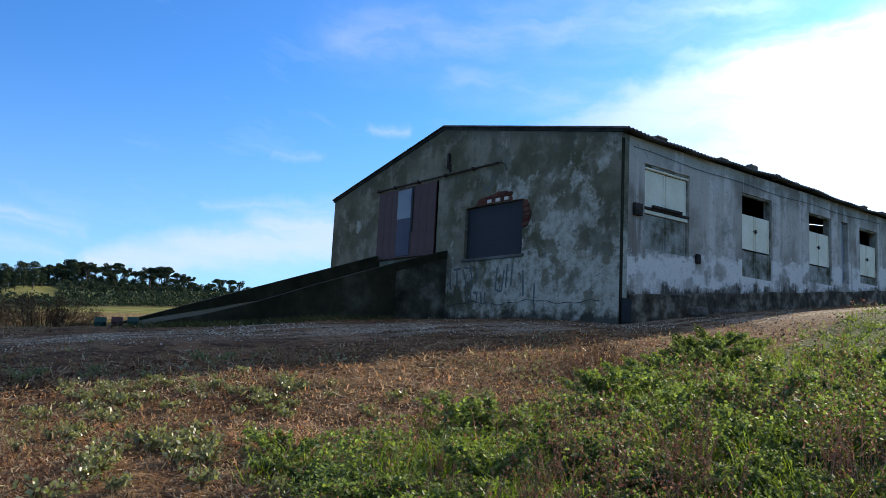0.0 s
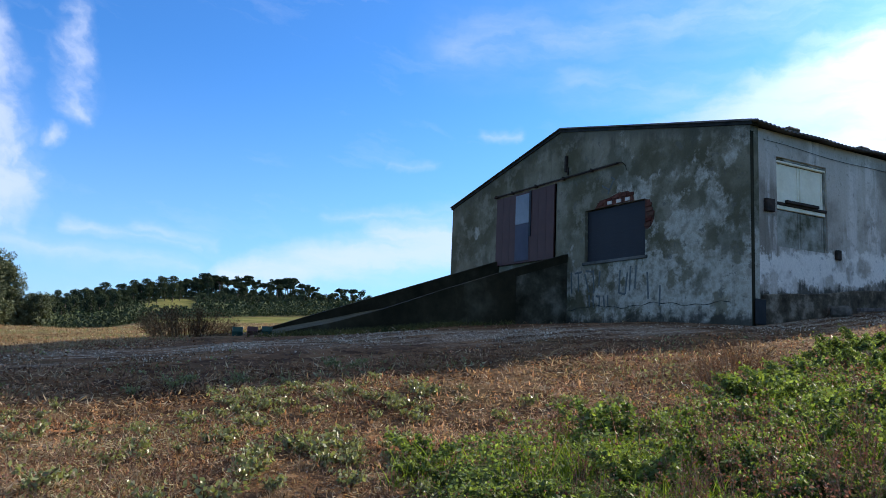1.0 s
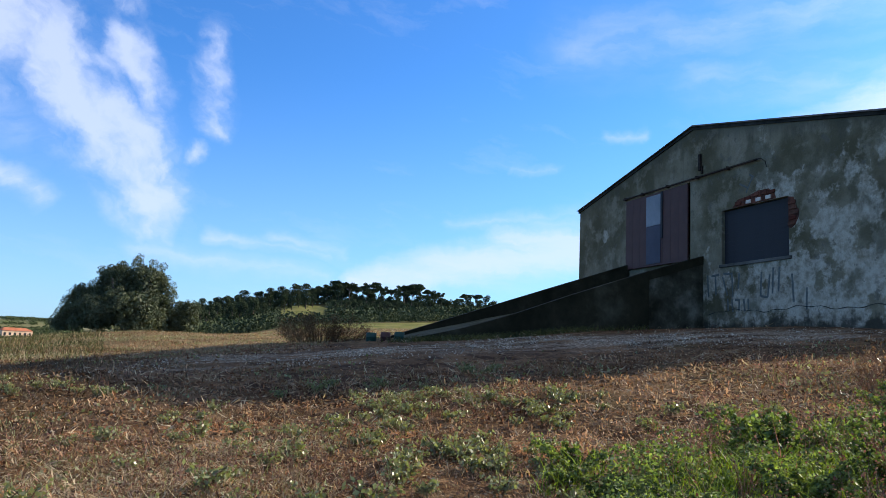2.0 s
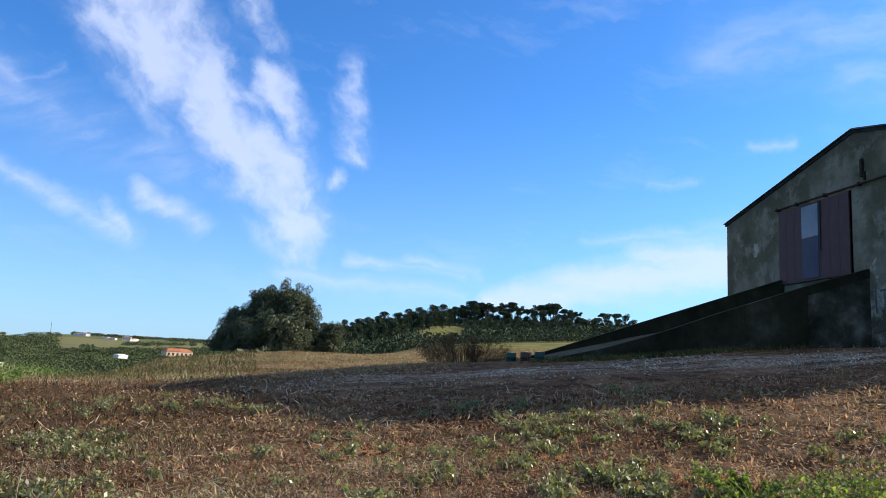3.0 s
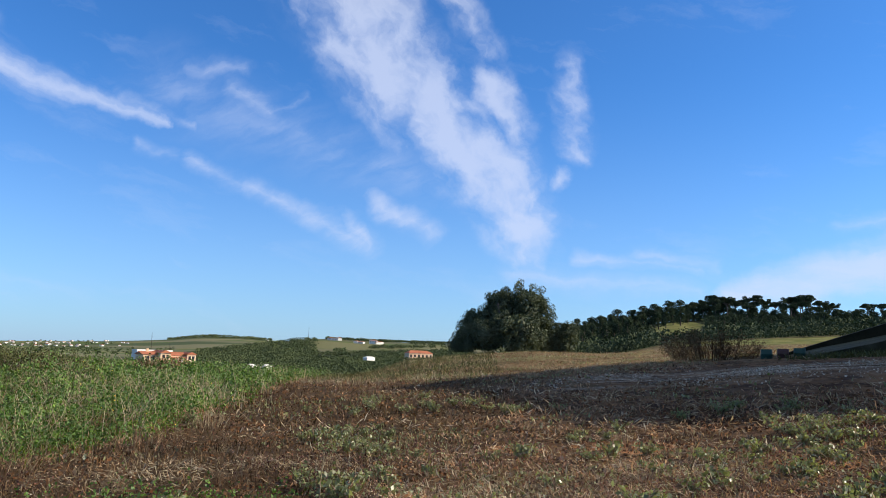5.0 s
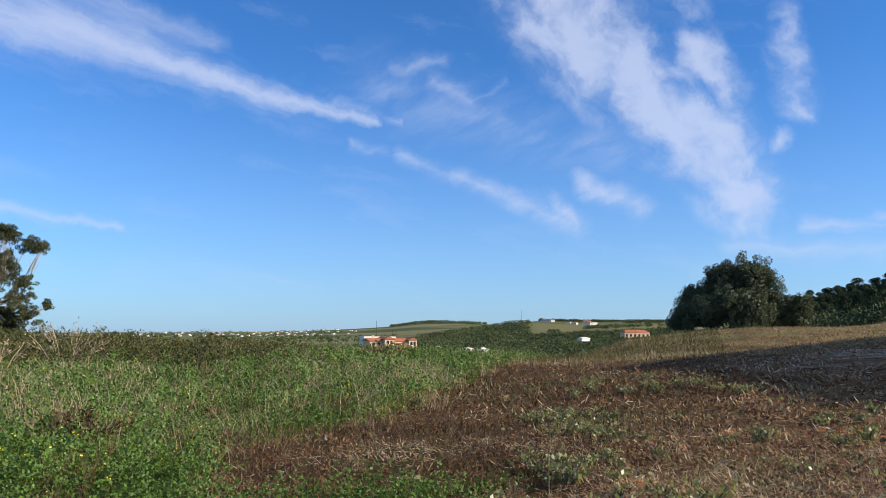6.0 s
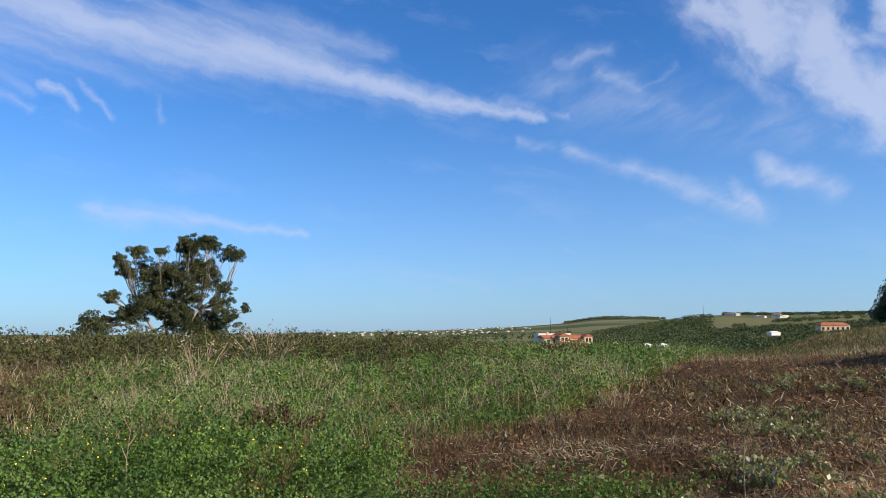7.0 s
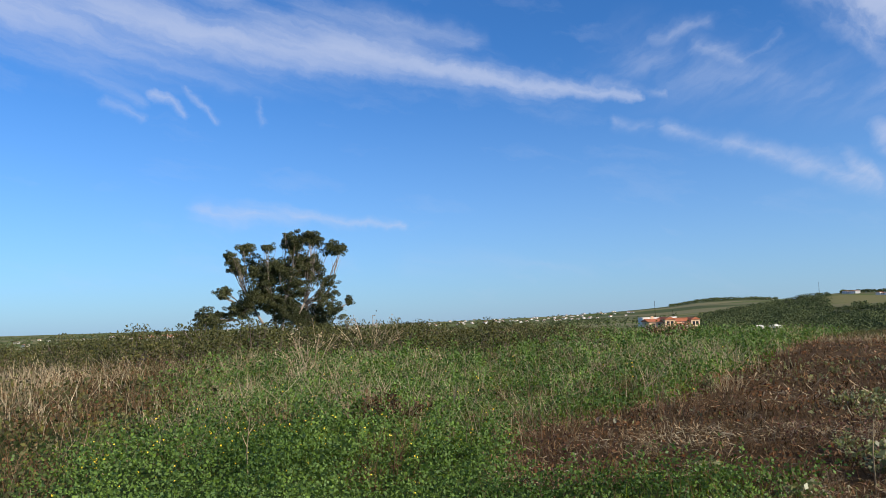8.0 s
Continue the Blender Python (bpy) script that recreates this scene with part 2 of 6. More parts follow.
WEED = material("pale grey green leaves", ((0.120, 0.136, 0.060), (0.26, 0.275, 0.150)), 2.0, 0.42, random_tint=0.6, translucent=0.34, island=True, specular=0.40)
DRY = material("dry stalks", ((0.082, 0.049, 0.027), (0.40, 0.275, 0.170)), 0.6, 0.8, random_tint=0.9, island=True, translucent=0.35, glow_tint=(1.3, 1.1, 0.8))
RUST_BUSH = material("rust brown dead stems", ((0.14, 0.070, 0.036), (0.32, 0.175, 0.095)), 0.8, 0.85, random_tint=0.6, island=True, translucent=0.15)
STRAW = material("bleached straw", ((0.26, 0.205, 0.125), (0.46, 0.385, 0.26)), 0.8, 0.75, random_tint=0.6, island=True, translucent=0.30, glow_tint=(1.2, 1.1, 0.8))
GORSE = material("dark gorse", ((0.035, 0.046, 0.014), (0.115, 0.110, 0.036)), 0.5, 0.8, random_tint=0.8, island=True, translucent=0.15, specular=0.2)
BANK_LEAF = material("dull green broad leaves", ((0.050, 0.078, 0.024), (0.195, 0.250, 0.095)), 3.5, 0.6, random_tint=0.9, island=True, translucent=0.42, specular=0.16, glow_tint=(1.2, 1.3, 0.45))
SEED_HEAD = material("purple brown seed stalks", ((0.045, 0.024, 0.018), (0.24, 0.145, 0.105)), 0.8, 0.7, random_tint=0.9, island=True, translucent=0.32, glow_tint=(1.25, 1.0, 0.8))
DARK_LITTER = material("dark brown litter", ((0.045, 0.028, 0.014), (0.190, 0.124, 0.064)), 0.6, 0.85, random_tint=0.9, island=True, translucent=0.1)
DEAD_WEED = material("dead reddish weeds", ((0.048, 0.029, 0.015), (0.160, 0.100, 0.052)), 0.5, 0.85, random_tint=0.8, island=True, translucent=0.15)
FLOWER = material("yellow petals", ((0.75, 0.52, 0.03), (0.85, 0.66, 0.08)), 2.0, 0.6, translucent=0.2)
WHITEWASH = material("white house wall", ((0.62, 0.60, 0.56), (0.78, 0.76, 0.72)), 0.3, 0.8)
OCHRE_WALL = material("peach house wall", ((0.64, 0.43, 0.27), (0.74, 0.54, 0.37)), 0.3, 0.8)
TILE_ROOF = material("terracotta roof", ((0.30, 0.10, 0.05), (0.45, 0.17, 0.09)), 0.4, 0.85, fine=0.3)
DARK_GLASS = material("dark window", ((0.02, 0.025, 0.03), (0.04, 0.045, 0.05)), 1.0, 0.25, specular=0.4)
TEAL = material("teal plastic", ((0.020, 0.055, 0.044), (0.032, 0.078, 0.062)), 1.0, 0.6)


def wall_material(name, side):
    """Old limewash over grey render: pale patches, green mould, black streaks below the roof and moss near the ground."""
    mat = bpy.data.materials.new(name)
    mat.use_nodes = True
    t = mat.node_tree
    t.nodes.clear()
    node, m, mix = nodes_of(t)
    co = node("ShaderNodeTexCoord").outputs["Object"]
    xyz = node("ShaderNodeSeparateXYZ", (co,)).outputs

    def noise_at(scale, stretch=(1, 1, 1), detail=6.0, rough=0.6, shift=0.0):
        v = node("ShaderNodeMapping", {0: co, 1: (shift, shift, shift), 3: stretch}).outputs[0]
        return node("ShaderNodeTexNoise", {"Vector": v, "Scale": scale, "Detail": detail, "Roughness": rough}).outputs["Fac"]

    def step(v, lo, hi):
        n = node("ShaderNodeMapRange", {0: v, 1: lo, 2: hi, 3: 0.0, 4: 1.0})
        n.interpolation_type = "SMOOTHSTEP"
        return n.outputs[0]
    big, mid, small = noise_at(0.35), noise_at(1.1, shift=7.0), noise_at(6.0, shift=3.0)
    flakes = noise_at(2.4, detail=9.0, rough=0.68, shift=41.0)
    streaks = noise_at(1.6, (1.0, 1.0, 0.10), detail=8.0, shift=11.0)
    drips = noise_at(3.2, (1.0, 1.0, 0.06), detail=8.0, rough=0.7, shift=19.0)
    if side:
        col = mix(step(big, 0.38, 0.62), (0.235, 0.196, 0.152, 1), (0.50, 0.430, 0.350, 1))
        col = mix(m("MULTIPLY", step(streaks, 0.47, 0.60), m("MULTIPLY_ADD", step(flakes, 0.40, 0.55), 0.6, 0.15)), col, (0.68, 0.60, 0.52, 1))
        along = m("SUBTRACT", xyz[2], m("MULTIPLY", m("SUBTRACT", xyz[1], 19.9), 0.085))
        rough_edge = m("ADD", along, m("MULTIPLY", m("SUBTRACT", flakes, 0.5), 1.3))
        band = m("MULTIPLY", step(rough_edge, 3.58, 3.72), m("SUBTRACT", 1.0, step(rough_edge, 4.42, 4.60)))
        col = mix(m("MULTIPLY", band, step(mid, 0.40, 0.50)), col, (0.72, 0.645, 0.555, 1))
        foot = m("SUBTRACT", 1.0, step(m("ADD", rough_edge, m("MULTIPLY", m("SUBTRACT", drips, 0.5), 1.6)), 3.30, 3.62))
    else:
        left = step(m("MULTIPLY", xyz[0], -1.0), 19.0, 24.0)
        low = m("SUBTRACT", 1.0, step(m("ADD", xyz[2], m("MULTIPLY", m("SUBTRACT", mid, 0.5), 1.2)), 4.2, 5.0))
        up = step(m("ADD", xyz[2], m("MULTIPLY", m("SUBTRACT", noise_at(0.5, shift=61.0), 0.5), 2.5)), 6.8, 8.0)
        # limewash gone green and grey, in large soft clouds
        col = mix(step(noise_at(0.42, detail=8.0, rough=0.62, shift=5.0), 0.38, 0.62), (0.098, 0.088, 0.050, 1), (0.220, 0.196, 0.134, 1))
        col = mix(m("MULTIPLY", step(noise_at(1.3, detail=9.0, rough=0.66, shift=13.0), 0.50, 0.62), 0.6), col, (0.290, 0.258, 0.190, 1))
        # what is left of the white, thickest near the corner and low down
        lean = m("ADD", m("MULTIPLY_ADD", left, -0.13, 0.035), m("ADD", m("MULTIPLY", low, 0.045), m("MULTIPLY", up, -0.05)))
        field = m("ADD", m("MULTIPLY", noise_at(0.62, detail=9.0, rough=0.64, shift=23.0), 0.75), m("MULTIPLY", flakes, 0.25))
        pale = step(m("ADD", field, lean), 0.515, 0.575)
        col = mix(m("MULTIPLY", pale, m("MULTIPLY_ADD", step(noise_at(4.5, detail=8.0, rough=0.7, shift=71.0), 0.36, 0.60), 0.55, 0.35)), col, (0.47, 0.435, 0.350, 1))
        # green mould in rounded patches over it, and flakes fallen off
        mould = step(noise_at(0.50, (1.0, 1.0, 0.75), detail=7.0, rough=0.58, shift=31.0), 0.535, 0.60)
        col = mix(m("MULTIPLY", mould, 0.72), col, (0.100, 0.094, 0.058, 1))
        col = mix(m("MULTIPLY", step(noise_at(3.2, detail=9.0, rough=0.72, shift=51.0), 0.585, 0.63), 0.75), col, (0.13, 0.122, 0.095, 1))
        rough_edge = m("ADD", xyz[2], m("MULTIPLY", m("SUBTRACT", flakes, 0.5), 1.2))
        foot = m("SUBTRACT", 1.0, step(m("ADD", rough_edge, m("MULTIPLY", m("SUBTRACT", drips, 0.5), 0.8)), 2.45, 2.85))
        top = m("SUBTRACT", m("MULTIPLY", m("ABSOLUTE", m("ADD", xyz[0], 22.71)), -0.2118), m("SUBTRACT", xyz[2], 9.66))
        top = m("ADD", top, m("MULTIPLY", m("SUBTRACT", drips, 0.5), 2.0))
        col = mix(m("MULTIPLY", m("SUBTRACT", 1.0, step(top, 0.05, 0.55)), 0.55), col, (0.085, 0.08, 0.06, 1))
    col = mix(m("MULTIPLY", step(drips, 0.58, 0.70), 0.6 if side else 0.4), col, (0.085, 0.078, 0.06, 1))
    col = mix(m("MULTIPLY", foot, 0.9), col, (0.040, 0.037, 0.028, 1))
    col = mix(m("MULTIPLY", step(small, 0.58, 0.70), 0.45), col, (0.10, 0.093, 0.078, 1))
    col = mix(1.0, col, node("ShaderNodeCombineColor", [m("MULTIPLY_ADD", noise_at(22.0, shift=2.0), 0.5, 0.75)] * 3).outputs[0], "MULTIPLY")
    b = node("ShaderNodeBsdfPrincipled", {"Base Color": col, "Roughness": 0.92, "Specular IOR Level": 0.15})
    bp = node("ShaderNodeBump", {"Strength": 0.7, "Distance": 0.03, "Height": m("ADD", mid, m("MULTIPLY", small, 0.4))})
    t.links.new(bp.outputs[0], b.inputs["Normal"])
    t.links.new(b.outputs[0], node("ShaderNodeOutputMaterial").inputs[0])
    return mat


GABLE_WALL = wall_material("mouldy limewashed render", False)
SIDE_WALL = wall_material("peeling grey render", True)


# ------------------------------------------------------------ mesh helpers
def mesh_of(name, verts, faces, mat, smooth=False):
    me = bpy.data.meshes.new(name)
    me.from_pydata([tuple(v) for v in verts], [], [tuple(f) for f in faces])
    me.materials.append(mat)
    if smooth:
        me.shade_smooth()
    return me


def thing(name, me, label, category, group="", kind="", at=None):
    ob = new(name, me)
    if at is not None:
        ob.matrix_world = at
    return tagged(ob, label, category, group, kind)


def part(name, me, parent, label="", at=None):
    """A mesh as a part of its thing; it is given in the thing's own coordinates."""
    ob = new(name, me)
    ob.parent = parent
    if at is not None:
        ob.matrix_local = at
    return tagged(ob, label)


def box(x0, y0, z0, x1, y1, z1, bevel=0.0):
    """Corners and faces of a box; with a bevel its upright and lying edges are cut."""
    bm = bmesh.new()
    bmesh.ops.create_cube(bm, size=1.0, matrix=Matrix.Translation(((x0 + x1) / 2, (y0 + y1) / 2, (z0 + z1) / 2)) @ Matrix.Diagonal((abs(x1 - x0), abs(y1 - y0), abs(z1 - z0), 1)))
    if bevel:
        bmesh.ops.bevel(bm, geom=bm.edges[:], offset=bevel, segments=1, affect="EDGES")
    bm.verts.ensure_lookup_table()
    v, f = [tuple(a.co) for a in bm.verts], [[a.index for a in b.verts] for b in bm.faces]
    bm.free()
    return v, f


def joined(*shapes):
    v, f = [], []
    for a, b in shapes:
        f += [[i + len(v) for i in q] for q in b]
        v += list(a)
    return v, f


def tube(points, radii, sides=7):
    """A round limb through points with a radius at each."""
    v, f = [], []
    pts = [Vector(p) for p in points]
    for i, p in enumerate(pts):
        way = (pts[min(i + 1, len(pts) - 1)] - pts[max(i - 1, 0)]).normalized()
        a = way.orthogonal().normalized()
        b = way.cross(a)
        for k in range(sides):
            u = 2 * math.pi * k / sides
            v.append(tuple(p + (a * math.cos(u) + b * math.sin(u)) * radii[i]))
        if i:
            for k in range(sides):
                o, q = (i - 1) * sides, i * sides
                f.append((o + k, o + (k + 1) % sides, q + (k + 1) % sides, q + k))
    f.append(tuple(range(sides))[::-1])
    f.append(tuple(range(len(v) - sides, len(v))))
    return v, f


def quads_mesh(name, corners, mat):
    """A mesh of many separate quads, corners shaped (n, 4, 3)."""
    n = len(corners)
    me = bpy.data.meshes.new(name)
    me.vertices.add(n * 4)
    me.vertices.foreach_set("co", corners.reshape(-1).astype(np.float32))
    me.loops.add(n * 4)
    me.loops.foreach_set("vertex_index", np.arange(n * 4, dtype=np.int32))
    me.polygons.add(n)
    me.polygons.foreach_set("loop_start", np.arange(0, n * 4, 4, dtype=np.int32))
    me.update(calc_edges=True)
    me.materials.append(mat)
    return me


def leaves(rng, centres, length, width, up=0.0, jitter=0.4, flat=0.0):
    """Leaf quads at centres, turned at random; up pulls them towards upright, flat spreads them level."""
    n = len(centres)
    a = rng.normal(size=(n, 3))
    a[:, 2] = a[:, 2] * (1 - flat) + up
    a /= np.linalg.norm(a, axis=1, keepdims=True)
    b = np.cross(a, rng.normal(size=(n, 3)) * (1 - 0.65 * flat) + np.array((0, 0, 2.0 * flat)))
    b /= np.linalg.norm(b, axis=1, keepdims=True) + 1e-9
    s = (1 + jitter * rng.uniform(-1, 1, (n, 1)))
    a, b = a * np.reshape(length, (-1, 1)) * s, b * np.reshape(width, (-1, 1)) * s * 0.5
    c = centres
    return np.stack([c - a * 0.5, c - a * 0.05 + b, c + a * 0.5, c - a * 0.05 - b], 1)


def blades(rng, feet, height, width, lean=0.35, segs=2):
    """Grass blades or stalks: bent strips of quads that stand on feet."""
    n = len(feet)
    ang = rng.uniform(0, 2 * np.pi, n)
    h = height * rng.uniform(0.5, 1.25, n)
    ln = lean * rng.uniform(0.2, 1.8, n)
    tip = np.stack([np.cos(ang) * ln * h, np.sin(ang) * ln * h, h * np.sqrt(np.clip(1 - (ln * 0.6) ** 2, 0.15, 1))], 1)
    turn = rng.uniform(0, np.pi, n)
    side = np.stack([np.cos(turn), np.sin(turn), 0 * turn], 1) * (width * rng.uniform(0.6, 1.4, n))[:, None] * 0.5
    out = []
    for k in range(segs):
        u0, u1 = k / segs, (k + 1) / segs
        p0 = feet + tip * np.stack([np.full(n, u0 ** 1.8)] * 2 + [np.full(n, u0)], 1)
        p1 = feet + tip * np.stack([np.full(n, u1 ** 1.8)] * 2 + [np.full(n, u1)], 1)
        w0, w1 = 1 - u0 * 0.75, 1 - u1 * 0.85
        out.append(np.stack([p0 - side * w0, p0 + side * w0, p1 + side * w1, p1 - side * w1], 1))
    return np.concatenate(out)


# ------------------------------------------------------------ the lie of the land
PATCH_R = 205.0                   # how far off the open meadow among the pines lies


def softplus(u, w):
    return w * np.log1p(np.exp(np.clip(u / w, -40, 40)))


def smooth(u, a, b):
    k = np.clip((u - a) / (b - a), 0, 1)
    return k * k * (3 - 2 * k)


def bend(*pairs):
    """How high the land stands, in degrees over the eye, as a function of the bearing; it closes all round."""
    yaws, rise = [-70.0] + [p[0] for p in pairs] + [290.0], [pairs[0][1]] + [p[1] for p in pairs] + [pairs[0][1]]
    return lambda yaw: sum(np.interp(yaw + d, yaws, rise) for d in (-0.7, 0.0, 0.7)) / 3


# rings of the land beyond the dry field: the knoll, the falling meadow, the pine hill, the wooded valley, the ridge and the far hills
RINGS = {
    26: bend((50, 0.9), (70, 1.4), (75, 1.0), (80, 0.40), (86, -0.25), (92, -0.75), (97, -1.2), (100, -1.5), (104, -1.8), (110, -1.8), (118, -1.55), (128, -1.35), (150, -1.4), (163, -1.75), (200, -1.9)),
    38: bend((50, 1.2), (70, 1.8), (80, 1.30), (84, 0.70), (88, 0.50), (92, 0.35), (95, 0.10), (97, -0.15), (100, -0.5), (102.2, -1.1), (104, -1.5), (107.4, -1.6), (115, -1.45), (128, -1.25), (150, -1.35), (163, -1.75), (200, -1.8)),
    50: bend((50, 1.4), (70, 2.1), (80, 1.75), (82, 1.50), (84.3, 0.98), (87, 0.78), (92, 0.72), (95, 0.42), (97, 0.18), (99.8, -0.15), (101, -0.45), (102.2, -1.1), (104, -1.6), (107.4, -1.85), (115, -1.7), (128, -1.3), (150, -1.5), (163, -1.9), (200, -1.8)),
    70: bend((50, 1.2), (58, 1.6), (66, 2.4), (70, 2.2), (75, 1.95), (81, 1.55), (86, 0.55), (92, 0.45), (97, -0.2), (102, -2.0), (106, -2.5), (114, -2.0), (125, -1.35), (150, -1.6), (163, -2.0), (200, -1.0)),
    100: bend((50, 1.0), (58, 1.7), (66, 2.75), (70, 2.6), (75, 2.25), (81, 1.75), (86, 0.55), (92, 0.3), (97, -0.8), (102, -2.5), (106, -3.0), (114, -2.4), (125, -1.3), (150, -1.55), (163, -1.9), (200, -0.8)),
    160: bend((50, 0.9), (58, 1.8), (66, 2.9), (70, 2.8), (75, 2.5), (81, 2.15), (86, 1.2), (92, 0.3), (97, -0.8), (102, -2.1), (106, -2.7), (114, -2.2), (125, -1.1), (150, -1.3), (163, -1.6), (200, -0.6)),
    255: bend((50, 0.8), (58, 2.2), (66, 3.3), (70, 3.45), (75, 3.55), (81, 3.25), (86, 2.3), (88, 1.75), (92, 0.6), (97, -0.4), (102, -1.3), (106, -1.8), (114, -1.6), (125, -0.9), (150, -1.1), (163, -1.3), (200, -0.5)),
    420: bend((50, 0.6), (66, 2.0), (75, 2.2), (86, 1.0), (92, 0.4), (97, -0.1), (102, -0.5), (106, -0.8), (114, -1.0), (125, -0.75), (150, -0.9), (163, -1.05), (200, -0.4)),
    700: bend((50, 0.4), (66, 1.0), (86, 0.8), (97, 0.65), (102, 0.4), (106, 0.2), (110, -0.1), (114, -0.6), (125, -0.6), (135, -0.5), (150, -0.75), (163, -0.85), (200, -0.3)),
    950: bend((50, 0.3), (66, 0.8), (86, 1.0), (97, 1.08), (102, 1.06), (105.5, 1.12), (107, 1.06), (109.4, 0.72), (112, 0.3), (115, -0.15), (118, -0.42), (125, -0.45), (135, -0.4), (150, -0.6), (163, -0.65), (200, -0.2)),
    1400: bend((50, 0.2), (86, 0.6), (97, 0.6), (106, 0.45), (114, 0.1), (118, -0.1), (125, -0.25), (150, -0.42), (163, -0.48), (200, -0.1)),
    2600: bend((50, 0.1), (97, 0.5), (108, 0.8), (110, 0.92), (112, 1.06), (113.3, 0.96), (114.4, 1.02), (116, 0.68), (118, 0.52), (121, 0.32), (126, 0.14), (135, 0.0), (152, -0.12), (156, -0.04), (163, -0.22), (200, 0.0)),
    4700: bend((50, -0.04), (200, -0.04)),
}
EYE_UP = 1.18                     # height over which the rings are reckoned


def land(x, y):
    """Height of the ground."""
    x, y = np.asarray(x, float), np.asarray(y, float)
    d = 0.6 * np.minimum(-x, 18 + 0.2 * (-x - 18)) + 0.8 * y
    near = 0.1 + 2.4 - softplus(2.4 - 0.13 * softplus(d - 5.5, 2.0), 0.15)
    near = near + 0.105 * (softplus(y - 17.5, 1.0) - softplus(y - 44, 2.0)) * smooth(x, -32, -15)
    near = near + 0.55 * np.exp(-((x + 1.5) / 3.0) ** 2 - ((y - 8.0) / 4.5) ** 2)
    near = near + 0.05 * np.sin(x * 0.9 + 1.3 * np.sin(y * 0.5)) * np.sin(y * 0.8 + 0.7) * smooth(np.hypot(x, y), 2, 6) * (1 - smooth(y, 12, 16))
    r, yaw = np.hypot(x, y), np.degrees(np.arctan2(-x, y))
    yaw = np.where(yaw < -70, yaw + 360, yaw)
    ring, k = list(RINGS), smooth(r, 45, 75)
    k = np.maximum(k, smooth(r, 11, 26) * smooth(yaw, 80, 89) * (1 - smooth(yaw, 190, 215)))
    step = np.clip(np.log(np.clip(r, ring[0], ring[-1])), 0, None)
    far = 0.0
    for i, at in enumerate(ring):
        before, after = ring[max(i - 1, 0)], ring[min(i + 1, len(ring) - 1)]
        up = (step - math.log(before)) / math.log(at / before) if before < at else 1.0 + 0 * step
        down = (math.log(after) - step) / math.log(after / at) if after > at else 1.0 + 0 * step
        far = far + np.clip(np.minimum(up, down), 0, 1) * np.tan(np.radians(RINGS[at](yaw)))
    far = EYE_UP + np.clip(r, ring[0], None) * far
    return near * (1 - k) + far * k


def green_left(x, y):
    edge = -5.1 + 0.19 * np.minimum(0, x + 9)
    return np.maximum(smooth(edge - y, -0.5, 0.7), np.maximum(smooth(6.0 - np.hypot(x, y), -0.3, 0.4) * smooth(-y, 1.9, 2.7), smooth(np.degrees(np.arctan2(-x, y)), 128, 133) * smooth(-y, 1.0, 2.0)))


def green_right(x, y):
    return smooth(x - (-5.0 - 0.24 * y), -0.4, 0.8) * smooth(y, 1.6, 3.0)


def track(x, y):
    """The stony drive that curves past the gable end and climbs along the long side."""
    x, y = np.asarray(x, float), np.asarray(y, float)
    mid = np.interp(y, (-4, -2.5, 0, 3, 6, 9.5, 14, 17, 22, 40), (-14.0, -15.5, -16.5, -17.5, -17.4, -16.9, -15.2, -13.6, -11.8, -11.0))
    return np.exp(-((x - mid) / np.where(y > 8, 1.7, 1.35)) ** 2) * smooth(y, -2.2, 1.2) * (1 - smooth(y, 30, 40))


